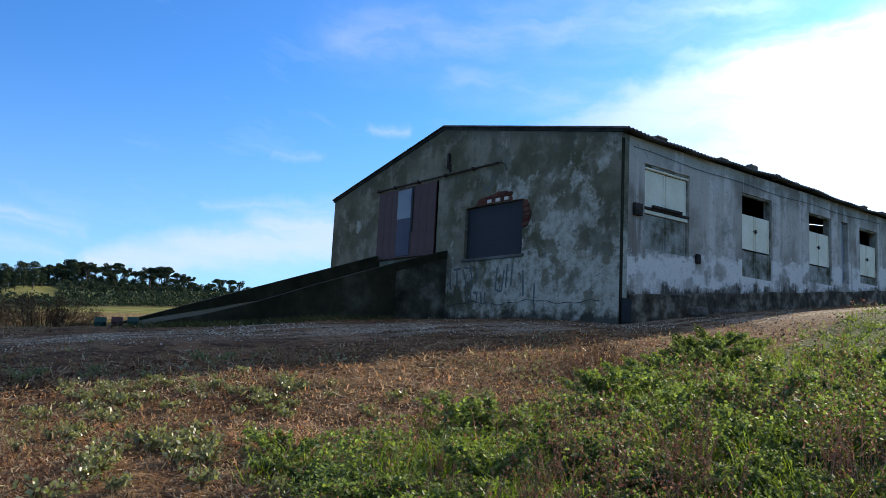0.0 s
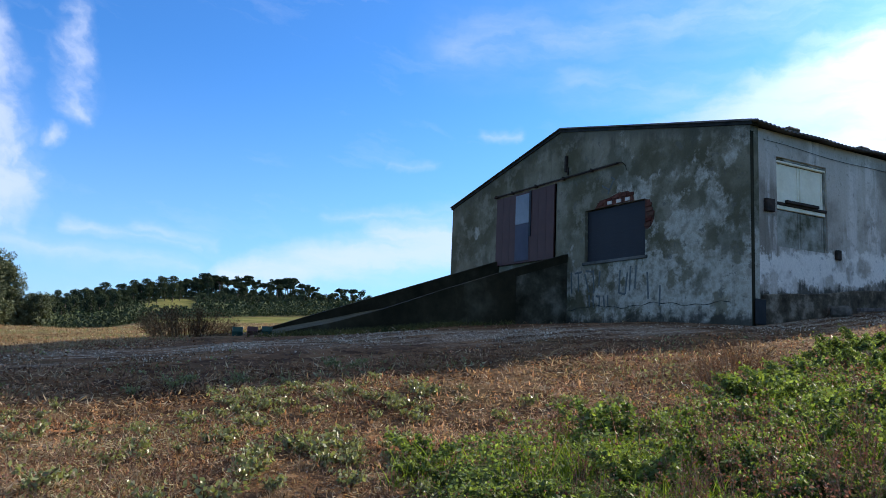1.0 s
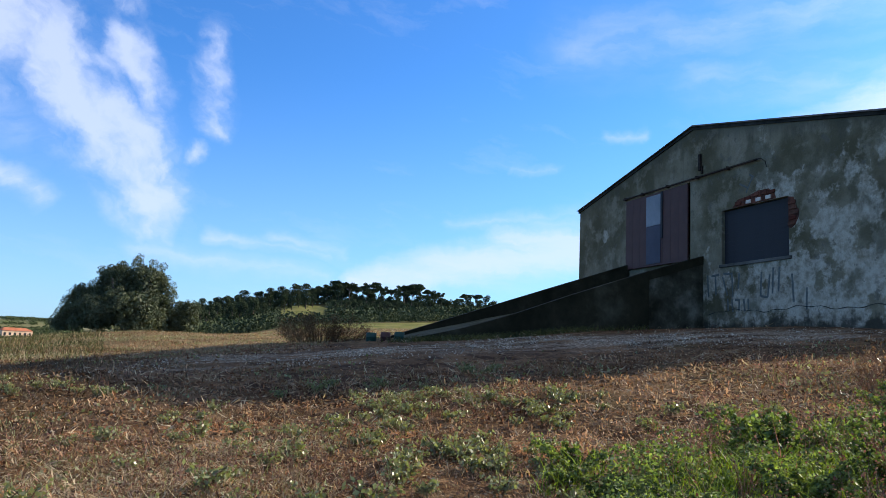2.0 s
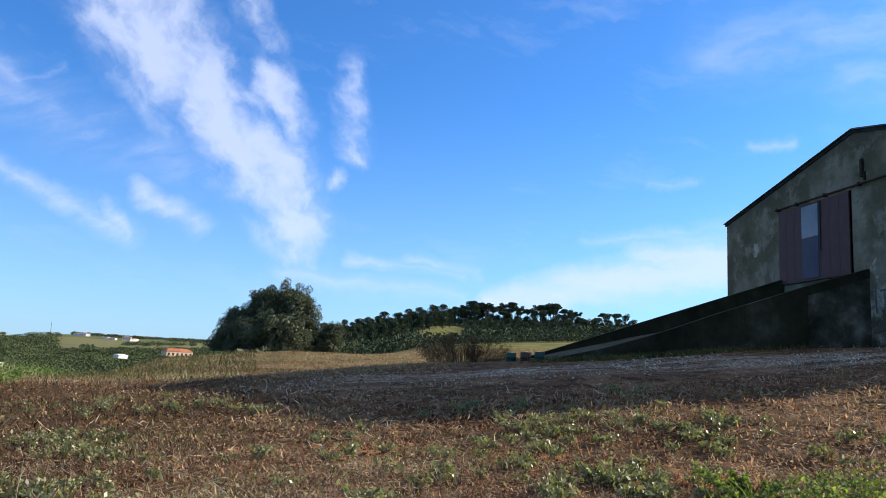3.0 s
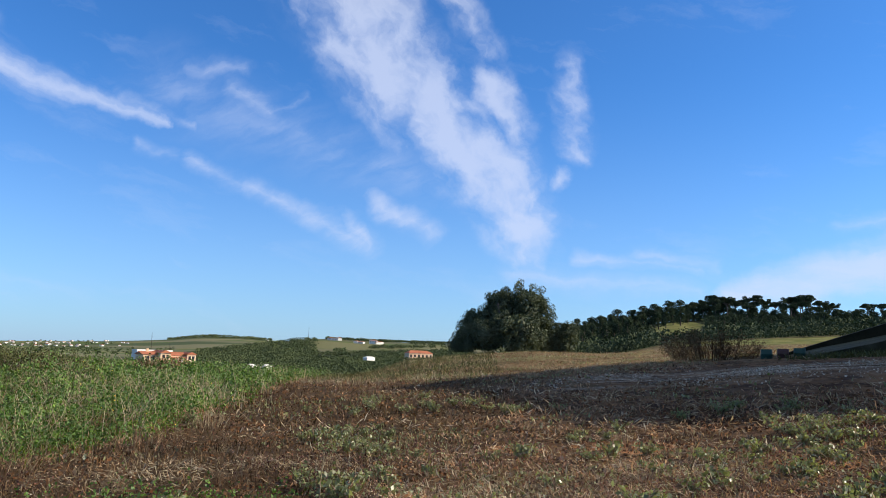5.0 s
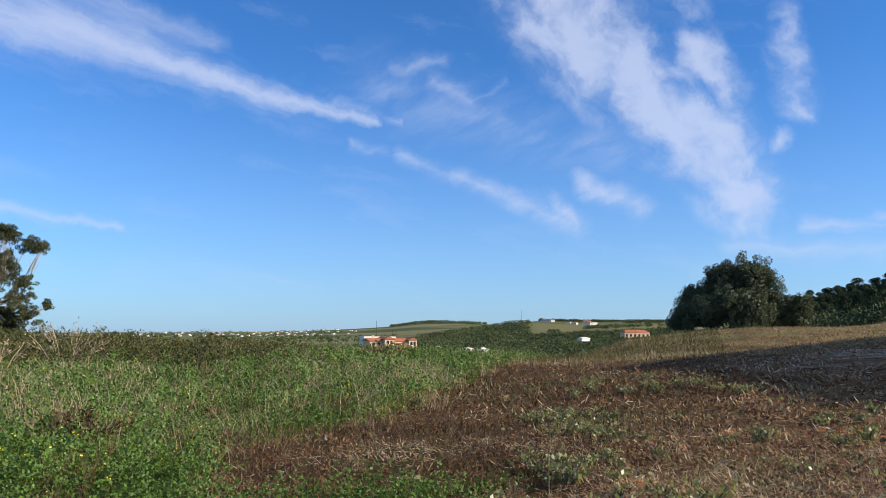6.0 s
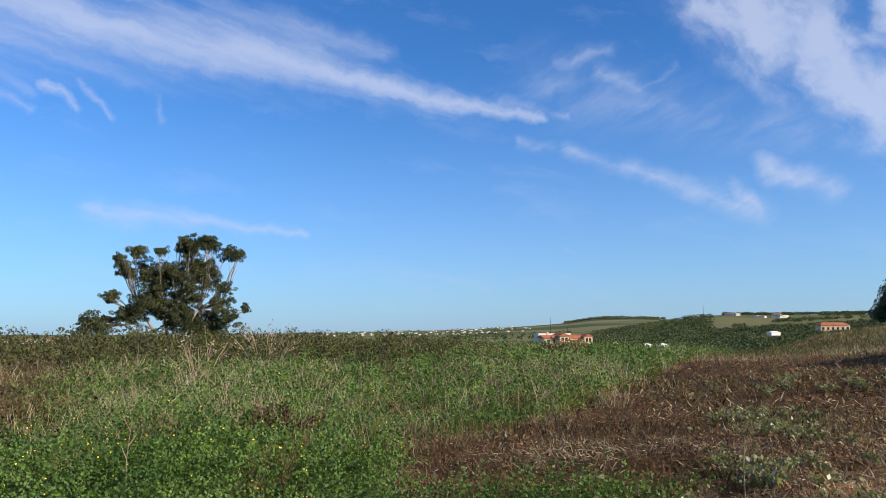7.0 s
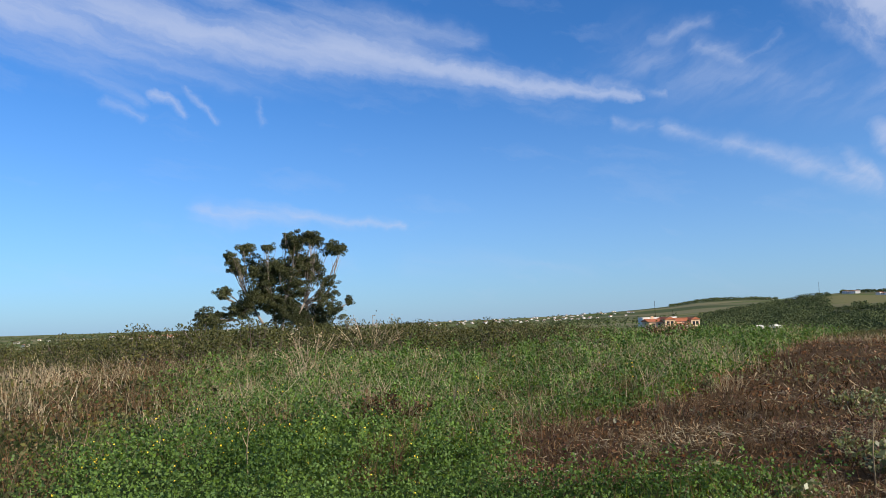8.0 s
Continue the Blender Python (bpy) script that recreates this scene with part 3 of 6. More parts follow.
def build_ground():
    rings = np.concatenate([[0.4], np.geomspace(0.9, 4700, 210)])
    turns = 480
    a = np.linspace(0, 2 * np.pi, turns, endpoint=False)
    x, y = np.outer(rings, np.cos(a)).ravel(), np.outer(rings, np.sin(a)).ravel()
    z = land(x, y)
    verts = list(zip(x, y, z)) + [(0, 0, float(land(0, 0)))]
    faces = [(i * turns + k, i * turns + (k + 1) % turns, (i + 1) * turns + (k + 1) % turns, (i + 1) * turns + k) for i in range(len(rings) - 1) for k in range(turns)]
    faces += [(len(verts) - 1, (k + 1) % turns, k) for k in range(turns)]
    me = mesh_of("ground", verts, faces, GROUND, True)
    r, yaw = np.hypot(x, y), np.degrees(np.arctan2(-x, y)) % 360
    for key, values in (("green", np.maximum(green_left(x, y), green_right(x, y)) * (1 - smooth(r, 60, 120)) + smooth(r, 60, 130)), ("gravel", track(x, y)), ("bare", np.maximum.reduce([np.exp(-((x - a) / u) ** 2 - ((y - b) / v) ** 2) for a, b, u, v in ((-9.4, 0.45, 0.5, 0.8), (-9.0, -0.75, 0.35, 0.5), (-6.0, -1.3, 0.45, 0.5), (-8.0, 2.0, 0.5, 0.6), (-6.6, 3.2, 0.6, 0.5))])), ("darkened", smooth(-y, 0.5, 2.5) * (1 - smooth(r, 18, 30))), ("far", smooth(r, 60, 160)), ("knoll", smooth(r, 20, 32) * smooth(yaw, 66, 74) * (1 - smooth(yaw, 100, 108))), ("pasture", np.maximum(smooth(r, 62, 68) * (1 - smooth(r, 84, 92)) * smooth(yaw, 62, 65) * (1 - smooth(yaw, 80.5, 82.5)), np.exp(-((yaw - 80.4) / 1.7) ** 4 - ((r - PATCH_R) / 38.0) ** 4))), ("scrub", np.maximum(smooth(r, 100, 130) * (1 - smooth(r, 600, 680)) * smooth(yaw, 50, 60) * (1 - smooth(yaw, 118, 122)), smooth(yaw, 106, 108) * (1 - smooth(yaw, 113, 116)) * smooth(r, 400, 500) * (1 - smooth(r, 960, 1000))))):
        at = me.attributes.new(key, "FLOAT", "POINT")
        at.data.foreach_set("value", np.append(values, 0.0).astype(np.float32))
    return thing("ground", me, "dry brown field with reddish soil, weeds and grass", "ground", kind="structure")


def ground_material():
    mat = bpy.data.materials.new("reddish weedy soil")
    mat.use_nodes = True
    t = mat.node_tree
    t.nodes.clear()
    node, m, mix = nodes_of(t)
    co = node("ShaderNodeTexCoord").outputs["Object"]

    def tex(scale, detail=6.0, rough=0.6):
        return node("ShaderNodeTexNoise", {"Vector": co, "Scale": scale, "Detail": detail, "Roughness": rough}).outputs["Fac"]

    def step(v, lo, hi):
        n = node("ShaderNodeMapRange", {0: v, 1: lo, 2: hi, 3: 0.0, 4: 1.0})
        n.interpolation_type = "SMOOTHSTEP"
        return n.outputs[0]

    def attr(name):
        n = node("ShaderNodeAttribute")
        n.attribute_name = name
        return n.outputs["Fac"]
    soil = mix(step(tex(0.8), 0.35, 0.65), (0.074, 0.042, 0.022, 1), (0.180, 0.106, 0.056, 1))
    soil = mix(m("MULTIPLY", step(tex(9.0), 0.5, 0.7), 0.6), soil, (0.15, 0.095, 0.055, 1))
    soil = mix(m("MULTIPLY", step(tex(2.3), 0.50, 0.58), 0.85), soil, (0.042, 0.023, 0.013, 1))
    soil = mix(m("MULTIPLY", step(tex(0.45), 0.52, 0.66), 0.35), soil, (0.085, 0.075, 0.030, 1))
    soil = mix(m("MULTIPLY", step(tex(5.5, 7.0, 0.65), 0.54, 0.62), 0.7), soil, (0.22, 0.146, 0.086, 1))
    soil = mix(m("MULTIPLY", attr("knoll"), 0.65), soil, mix(step(tex(0.9, 7.0, 0.65), 0.42, 0.60), (0.105, 0.084, 0.036, 1), (0.225, 0.180, 0.085, 1)))
    # soil colour set darker towards -y
    soil = mix(m("MULTIPLY", attr("darkened"), 0.8), soil, (0.062, 0.039, 0.019, 1))
    # set darker than the leaves, so the gaps between plants look shaded
    grass = mix(step(tex(0.3), 0.35, 0.65), (0.028, 0.045, 0.012, 1), (0.062, 0.092, 0.023, 1))
    grass = mix(m("MULTIPLY", step(tex(6.0), 0.5, 0.7), 0.5), grass, (0.08, 0.07, 0.03, 1))
    plots = node("ShaderNodeTexVoronoi", {"Vector": node("ShaderNodeMapping", {0: co, 2: (0, 0, 0.6), 3: (1.0, 0.45, 1.0)}).outputs[0], "Scale": 0.006}).outputs["Color"]
    plot = node("ShaderNodeSeparateColor", (plots,)).outputs
    fields = mix(step(tex(0.006, 3.0), 0.46, 0.54), (0.085, 0.115, 0.036, 1), (0.16, 0.155, 0.07, 1))
    fields = mix(step(plot[0], 0.55, 0.6), fields, mix(plot[1], (0.05, 0.075, 0.028, 1), (0.21, 0.19, 0.11, 1)))
    chips = mix(step(tex(14.0, 4.0, 0.8), 0.46, 0.60), (0.13, 0.098, 0.068, 1), (0.55, 0.465, 0.355, 1))
    col = mix(step(m("ADD", attr("green"), m("MULTIPLY", m("SUBTRACT", tex(1.3), 0.5), 0.8)), 0.35, 0.65), soil, grass)
    col = mix(step(m("ADD", attr("bare"), m("MULTIPLY", m("SUBTRACT", tex(3.0), 0.5), 0.9)), 0.45, 0.7), col, (0.36, 0.17, 0.075, 1))
    ruts = node("ShaderNodeTexNoise", {"Vector": node("ShaderNodeMapping", {0: co, 2: (0, 0, 0.15), 3: (2.2, 0.22, 1.0)}).outputs[0], "Scale": 0.8, "Detail": 6.0, "Roughness": 0.6}).outputs["Fac"]
    col = mix(m("MULTIPLY", attr("gravel"), step(m("ADD", m("MULTIPLY", ruts, 0.7), m("MULTIPLY", tex(0.5), 0.3)), 0.44, 0.56)), col, chips)
    col = mix(attr("far"), col, fields)
    col = mix(attr("scrub"), col, (0.032, 0.038, 0.016, 1))
    col = mix(step(m("ADD", attr("pasture"), m("MULTIPLY", m("SUBTRACT", tex(0.06), 0.5), 0.7)), 0.4, 0.6), col, mix(step(tex(0.3), 0.4, 0.6), (0.115, 0.125, 0.034, 1), (0.20, 0.19, 0.062, 1)))
    b = node("ShaderNodeBsdfPrincipled", {"Base Color": col, "Roughness": 0.95, "Specular IOR Level": 0.05})
    bp = node("ShaderNodeBump", {"Strength": 0.8, "Distance": 0.06, "Height": m("ADD", tex(5.0), m("MULTIPLY", tex(28.0), 0.4))})
    t.links.new(bp.outputs[0], b.inputs["Normal"])
    t.links.new(b.outputs[0], node("ShaderNodeOutputMaterial").inputs[0])
    return mat


GROUND = ground_material()
build_ground()

# ------------------------------------------------------------ the farm building
CX, CY = -14.21, 17.19            # its near corner
WIDE, LONG = 16.52, 24.0          # gable end and side
EAVE, RIDGE, RIDGE_AT = 7.86, 9.66, 8.5
THICK = 0.32
OPEN_GABLE = [(4.05, 7.03, 4.60, 6.43), (8.70, 12.65, 4.90, 7.74)]
OPEN_SIDE = [(1.06, 3.27, 4.58, 7.14), (6.22, 8.11, 4.30, 7.14), (10.67, 12.37, 4.55, 7.14), (13.15, 13.72, 4.75, 7.16), (14.69, 16.30, 4.90, 7.14)]


def gable_top(s):
    return EAVE + (RIDGE - EAVE) * (s / RIDGE_AT if s < RIDGE_AT else (WIDE - s) / (WIDE - RIDGE_AT))


def wall_with_openings(length, foot, top, openings, kinks, to_world):
    """A thick wall as columns of blocks round its openings; to_world(s, depth, z) places a corner."""
    cuts = sorted({0.0, length, *kinks, *[e for o in openings for e in o[:2]]})
    shapes = []
    for s0, s1 in zip(cuts, cuts[1:]):
        mid = (s0 + s1) / 2
        holes = sorted((o[2], o[3]) for o in openings if o[0] < mid < o[1])
        edges = [foot] + [e for h in holes for e in h] + [None]
        for lo, hi in zip(edges[::2], edges[1::2]):
            zs = (lo, lo, hi if hi is not None else top(s1), hi if hi is not None else top(s0))
            v = [to_world(s, dep, z) for dep in (0, THICK) for s, z in zip((s0, s1, s1, s0), zs)]
            shapes.append((v, [(0, 1, 2, 3), (7, 6, 5, 4), (0, 4, 5, 1), (1, 5, 6, 2), (2, 6, 7, 3), (3, 7, 4, 0)]))
    return joined(*shapes)


def clean(shape):
    """Welds the blocks of a wall into one skin."""
    bm = bmesh.new()
    vs = [bm.verts.new(p) for p in shape[0]]
    for f in shape[1]:
        bm.faces.new([vs[i] for i in f])
    bmesh.ops.remove_doubles(bm, verts=bm.verts[:], dist=0.0005)
    bm.verts.index_update()
    seen = {}
    for f in bm.faces:
        seen.setdefault(tuple(sorted(v.index for v in f.verts)), []).append(f)
    twice = [f for fs in seen.values() if len(fs) > 1 for f in fs]
    bmesh.ops.delete(bm, geom=twice, context="FACES_ONLY")
    bmesh.ops.recalc_face_normals(bm, faces=bm.faces[:])
    bm.verts.index_update()
    out = [tuple(v.co) for v in bm.verts], [[v.index for v in f.verts] for f in bm.faces]
    bm.free()
    return out


def on_gable(s, dep, z):
    return (CX - s, CY + dep, z)


def on_side(s, dep, z):
    return (CX - dep, CY + s, z)


def gbox(s0, d0, z0, s1, d1, z1, bevel=0.0):
    """A box given along the gable end: s from the near corner, d into the wall."""
    return box(CX - s1, CY + d0, z0, CX - s0, CY + d1, z1, bevel)


def sbox(s0, d0, z0, s1, d1, z1, bevel=0.0):
    """A box given along the long side."""
    return box(CX - d1, CY + s0, z0, CX - d0, CY + s1, z1, bevel)


barn = tagged(new("farm_building"), "long abandoned farm building, stained limewashed walls, fibre cement roof", "building")
front = part("gable_wall", mesh_of("gable_wall", *clean(wall_with_openings(WIDE, 1.2, gable_top, OPEN_GABLE, [RIDGE_AT], on_gable)), GABLE_WALL), barn, "mouldy blue-grey limewashed gable wall")
flank = part("side_wall", mesh_of("side_wall", *clean(wall_with_openings(LONG, 1.2, lambda s: EAVE - 0.02, OPEN_SIDE, [],
             lambda s, dep, z: on_side(s + (THICK + 0.002 if s == 0 else 0), dep, z))), SIDE_WALL), barn, "peeling grey and white side wall")
part("back_wall", mesh_of("back_wall", *clean(wall_with_openings(WIDE, 1.2, gable_top, [], [RIDGE_AT], lambda s, dep, z: (CX - s, CY + LONG + dep, z))), SIDE_WALL), barn)
part("far_wall", mesh_of("far_wall", *box(CX - WIDE, CY + THICK + 0.002, 1.2, CX - WIDE + THICK, CY + LONG - 0.002, EAVE + 0.06), SIDE_WALL), barn)
part("floor_slab", mesh_of("floor_slab", *box(CX - WIDE + 0.35, CY + 0.35, 1.4, CX - 0.35, CY + LONG - 0.05, 4.2), INSIDE), barn)


def roof_sheet(s_low, z_low, s_high, z_high, name):
    """A corrugated sheet from the eave to the ridge, waves running down the slope."""
    n, rows = int((LONG + 0.5) / 0.044), 3
    v, f = [], []
    for layer in (0.0, 0.03):
        for i in range(n + 1):
            y = CY - 0.12 + (LONG + 0.5) * i / n
            for k in range(rows):
                u = k / (rows - 1)
                sag = 0.05 * math.sin(y * 0.55) * (1 - u) + 0.02 * math.sin(y * 2.3)
                v.append((CX - (s_low + (s_high - s_low) * u), y, z_low + (z_high - z_low) * u + 0.028 * math.sin(y * 2 * math.pi / 0.176) + sag + 0.05 + layer))
    w = (n + 1) * rows
    for i in range(n):
        for k in range(rows - 1):
            a = i * rows + k
            f += [(a, a + rows, a + rows + 1, a + 1), (w + a, w + a + 1, w + a + rows + 1, w + a + rows)]
        f += [(i * rows, w + i * rows, w + (i + 1) * rows, (i + 1) * rows)]
    for k in range(rows - 1):
        f += [(k, k + 1, w + k + 1, w + k)]
    return part(name, mesh_of(name, v, f, ROOF), barn, "weathered corrugated roof sheet")


slope = (RIDGE - EAVE) / RIDGE_AT
roof_near = roof_sheet(-0.32, EAVE - 0.32 * slope + 0.03, RIDGE_AT, RIDGE + 0.03, "roof_sheet")
roof_far = roof_sheet(WIDE + 0.12, EAVE + 0.0, RIDGE_AT, RIDGE + 0.03, "roof_sheet")


def verge(s0, z0, s1, z1):
    """The dark capping along the top of the gable."""
    v = [(CX - s, CY + d, z + h) for s, z in ((s0, z0), (s1, z1)) for d, h in ((-0.05, -0.03), (0.20, -0.03), (0.20, 0.13), (-0.05, 0.13))]
    return v, [(0, 1, 2, 3), (7, 6, 5, 4), (0, 4, 5, 1), (1, 5, 6, 2), (2, 6, 7, 3), (3, 7, 4, 0)]


CAP = material("black mouldy cement capping", ((0.02, 0.021, 0.02), (0.05, 0.05, 0.045)), 2.0, 0.95, 0.02, fine=0.3)
part("verge_cap", mesh_of("verge_cap", *verge(-0.10, EAVE + 0.02, RIDGE_AT, RIDGE + 0.02), CAP), barn, "dark cement verge capping")
part("verge_cap", mesh_of("verge_cap", *verge(RIDGE_AT, RIDGE + 0.02, WIDE + 0.08, EAVE + 0.02), CAP), barn, "dark cement verge capping")

# plinth along the long side, following the ground
n = 24
v, f = [], []
for i in range(n + 1):
    s = 0.35 + (LONG - 0.4) * i / n
    top = 3.38 + 0.098 * (s - 2.6) + 0.03 * math.sin(s * 1.7)
    v += [(CX + 0.07, CY + s, 1.3), (CX + 0.07, CY + s, top - 0.03), (CX + 0.03, CY + s, top), (CX - 0.05, CY + s, top)]
for i in range(n):
    f += [(4 * i + k, 4 * i + 4 + k, 4 * i + 5 + k, 4 * i + 1 + k) for k in range(3)]
PLINTH = material("black damp plinth", ((0.032, 0.024, 0.014), (0.085, 0.066, 0.042), (0.26, 0.21, 0.15)), 2.2, 0.95, 0.03, fine=0.5, spread=(0.34, 0.66))
part("plinth", mesh_of("plinth", v, f, PLINTH), barn, "damp black plinth")

# the dark shuttered opening of the gable, with its broken surround
shutter = part("roller_shutter", mesh_of("roller_shutter", *gbox(4.06, 0.15, 4.61, 7.02, 0.17, 6.42), DARK_METAL), barn, "dark steel roller shutter")
slat_me = mesh_of("slat", *gbox(4.06, 0.125, 0.0, 7.02, 0.149, 0.1505, 0.002), DARK_METAL)
for k in range(12):
    part("slat", slat_me, shutter, "", pose(0, 0, 4.605 + 0.151 * k))
part("sill", mesh_of("sill", *gbox(3.95, -0.05, 4.50, 7.12, 0.12, 4.60, 0.012), CONCRETE), barn, "rough cement sill")


def ragged(points, d0, d1):
    """A flat ragged patch on the gable, cut from a slab."""
    v = [on_gable(s, d, z) for d in (d0, d1) for s, z in points]
    k = len(points)
    return v, [tuple(range(k)), tuple(range(2 * k - 1, k - 1, -1))] + [(i, i + k, (i + 1) % k + k, (i + 1) % k) for i in range(k)]


BROKEN = material("broken red brickwork", ((0.05, 0.025, 0.018), (0.16, 0.06, 0.04)), 5.0, 0.95, 0.03, fine=0.4)
part("broken_lintel", mesh_of("broken_lintel", *ragged([(4.55, 6.44), (4.62, 6.64), (4.85, 6.80), (5.3, 6.82), (5.75, 6.72), (6.25, 6.68), (6.5, 6.44)], -0.012, 0.0), BROKEN), barn, "broken lintel with bare brick")
part("broken_jamb", mesh_of("broken_jamb", *ragged([(4.05, 5.45), (4.05, 6.40), (3.84, 6.36), (3.76, 6.05), (3.64, 5.95), (3.66, 5.72), (3.80, 5.50), (3.95, 5.42)], -0.012, 0.0), BROKEN), barn, "broken jamb with bare brick")
brick_me = mesh_of("brick", *box(-0.14, -0.03, -0.055, 0.14, 0.03, 0.055, 0.008), BRICK)
pale_me = mesh_of("brick", *box(-0.11, -0.03, -0.06, 0.11, 0.03, 0.06, 0.01), PALE_BRICK)
for s in (4.85, 5.28, 5.72):
    part("brick", pale_me, barn, "pale block end", pose(CX - s, CY - 0.02, 6.53))
for k, (s, z) in enumerate([(4.72, 6.68), (5.05, 6.70), (5.40, 6.71), (5.78, 6.64), (6.2, 6.55), (3.9, 6.20), (3.86, 6.04), (3.80, 5.88), (3.88, 5.72), (3.92, 5.56)]):
    part("brick", brick_me, barn, "", pose(CX - s, CY - 0.016, z, 0, 3 * math.sin(k * 2.1), 0))

# maroon sliding door with its rail
door = part("sliding_door", mesh_of("sliding_door", *gbox(8.72, -0.085, 4.9, 12.64, -0.055, 7.70), RED_DOOR), barn, "faded maroon sheet steel sliding door")
sheet_me = mesh_of("sheet", *gbox(8.72, -0.10, 4.9, 9.205, -0.086, 7.70, 0.005), RED_DOOR)
for k in range(8):
    part("sheet", sheet_me, door, "", pose(-0.49 * k, 0, 0))
part("pane", mesh_of("pane", *gbox(10.30, -0.125, 6.45, 11.22, -0.10, 7.62, 0.008), GREY_PAINT), door, "light blue-grey upper panel")
part("wicket", mesh_of("wicket", *gbox(10.30, -0.12, 4.98, 11.22, -0.10, 6.44, 0.008), SLATE_PAINT), door, "slate blue lower panel")
part("edge_strip", mesh_of("edge_strip", *gbox(10.16, -0.135, 5.9, 10.28, -0.10, 7.68, 0.006), DARK_METAL), door)
part("door_rail", mesh_of("door_rail", *joined(gbox(5.25, -0.13, 7.79, 12.85, -0.06, 7.84, 0.006), *[gbox(s, -0.15, 7.76, s + 0.04, 0.0, 7.88, 0.006) for s in (6.6, 8.2, 9.9, 11.5, 12.7)], tube([(CX - 5.3, CY - 0.10, 7.82), (CX - 5.05, CY - 0.11, 7.80), (CX - 4.88, CY - 0.10, 7.66), (CX - 4.84, CY - 0.08, 7.48)], [0.02, 0.018, 0.015, 0.012], 5)), IRON), barn, "rusty sliding door rail")
part("bracket", mesh_of("bracket", *joined(gbox(8.05, -0.09, 8.05, 8.17, 0.0, 8.65, 0.01), gbox(7.98, -0.06, 7.92, 8.05, 0.0, 8.2, 0.01)), IRON), barn)

# shutters of the long side: each leaf is a part
def leaf(s0, s1, z0, z1, mat, label):
    w = part("shutter_leaf", mesh_of("shutter_leaf", *sbox(s0, 0.10, z0, s1, 0.135, z1, 0.006), mat), barn, label)
    for a in (s0 + 0.02, s1 - 0.09):
        part("stile", mesh_of("stile", *sbox(a, 0.085, z0 + 0.02, a + 0.07, 0.10, z1 - 0.02), mat), w)
    return w


def opening_frame(s0, s1, z0, z1):
    part("window_frame", mesh_of("window_frame", *joined(sbox(s0, 0.06, z0, s0 + 0.05, 0.2, z1), sbox(s1 - 0.05, 0.06, z0, s1, 0.2, z1), sbox(s0 + 0.052, 0.06, z1 - 0.06, s1 - 0.052, 0.2, z1)), STAINED), barn)


for (s0, s1, z0, z1), (w0, w1) in zip(OPEN_SIDE[:3] + OPEN_SIDE[4:], ((5.86, 6.98), (5.25, 6.44), (5.25, 6.47), (5.25, 6.50))):
    mid = (s0 + s1) / 2
    opening_frame(s0, s1, z0, z1)
    for a, b in ((s0 + 0.06, mid - 0.012), (mid + 0.012, s1 - 0.06)):
        lf = leaf(a, b, w0, w1, SHUTTER, "cream painted shutter leaf")
    if s0 > 2:
        part("latch", mesh_of("latch", *joined(sbox(mid - 0.14, 0.06, 5.90, mid + 0.10, 0.083, 5.94), sbox(mid - 0.05, 0.05, 5.86, mid + 0.04, 0.083, 5.98)), IRON), lf, "black iron latch")
        for a, b in ((s0 + 0.06, mid - 0.01), (mid + 0.01, s1 - 0.06)):
            leaf(a, b, z0 + 0.02, w0 - 0.05, STAINED, "mould stained lower board")
    else:
        part("shelf_bar", mesh_of("shelf_bar", *joined(sbox(s0 - 0.02, 0.0, 5.78, s1 + 0.02, 0.14, 5.85, 0.01), sbox(s0 + 0.35, -0.08, 5.84, s1 - 0.45, 0.02, 5.92, 0.01)), IRON), barn, "dark bar across the shutters")
        part("rail", mesh_of("rail", *sbox(s0 + 0.02, 0.05, 5.66, s1 - 0.02, 0.13, 5.77, 0.01), SHUTTER), barn)
        part("head_rail", mesh_of("head_rail", *sbox(s0 + 0.02, 0.02, 6.99, s1 - 0.02, 0.10, 7.05, 0.01), SHUTTER), barn)
        for a, b in ((s0 + 0.06, mid - 0.01), (mid + 0.01, s1 - 0.06)):
            leaf(a, b, z0 + 0.02, 5.64, STAINED, "mould stained lower board")
part("slot_board", mesh_of("slot_board", *joined(sbox(13.17, 0.05, 4.78, 13.36, 0.10, 7.12, 0.006), sbox(13.42, 0.2, 4.78, 13.70, 0.24, 7.12, 0.006)), GREY_PAINT), barn, "pale boards in a narrow slot")
part("wall_box", mesh_of("wall_box", *joined(sbox(0.50, -0.12, 5.50, 0.86, 0.0, 5.86, 0.02)), IRON), barn, "rusty box on the wall")
part("hook", mesh_of("hook", *sbox(3.55, -0.10, 4.42, 3.78, 0.0, 4.72, 0.03), IRON), barn)
# the corner's dark stain, built as a thin strip on the wall
part("corner_pilaster", mesh_of("corner_pilaster", *joined(sbox(-0.02, -0.02, 2.0, 0.11, 0.0, EAVE - 0.16, 0.008)), RAMP_WALL), barn, "dark stain along the corner")
CABLE = material("black cable", ((0.012, 0.012, 0.012), (0.02, 0.02, 0.02)), 3.0, 0.6)
part("cable", mesh_of("cable", *tube([(CX + 0.03, CY + s, 7.52 - 0.10 * math.sin(s / 16.5 * math.pi) + 0.03 * math.sin(s * 1.3)) for s in np.linspace(0.5, 16.5, 18)], [0.007] * 18, 5), CABLE), barn, "black cable along the wall")
RUBBLE = material("grey stone", ((0.07, 0.058, 0.044), (0.17, 0.145, 0.115)), 6.0, 0.95, 0.02)
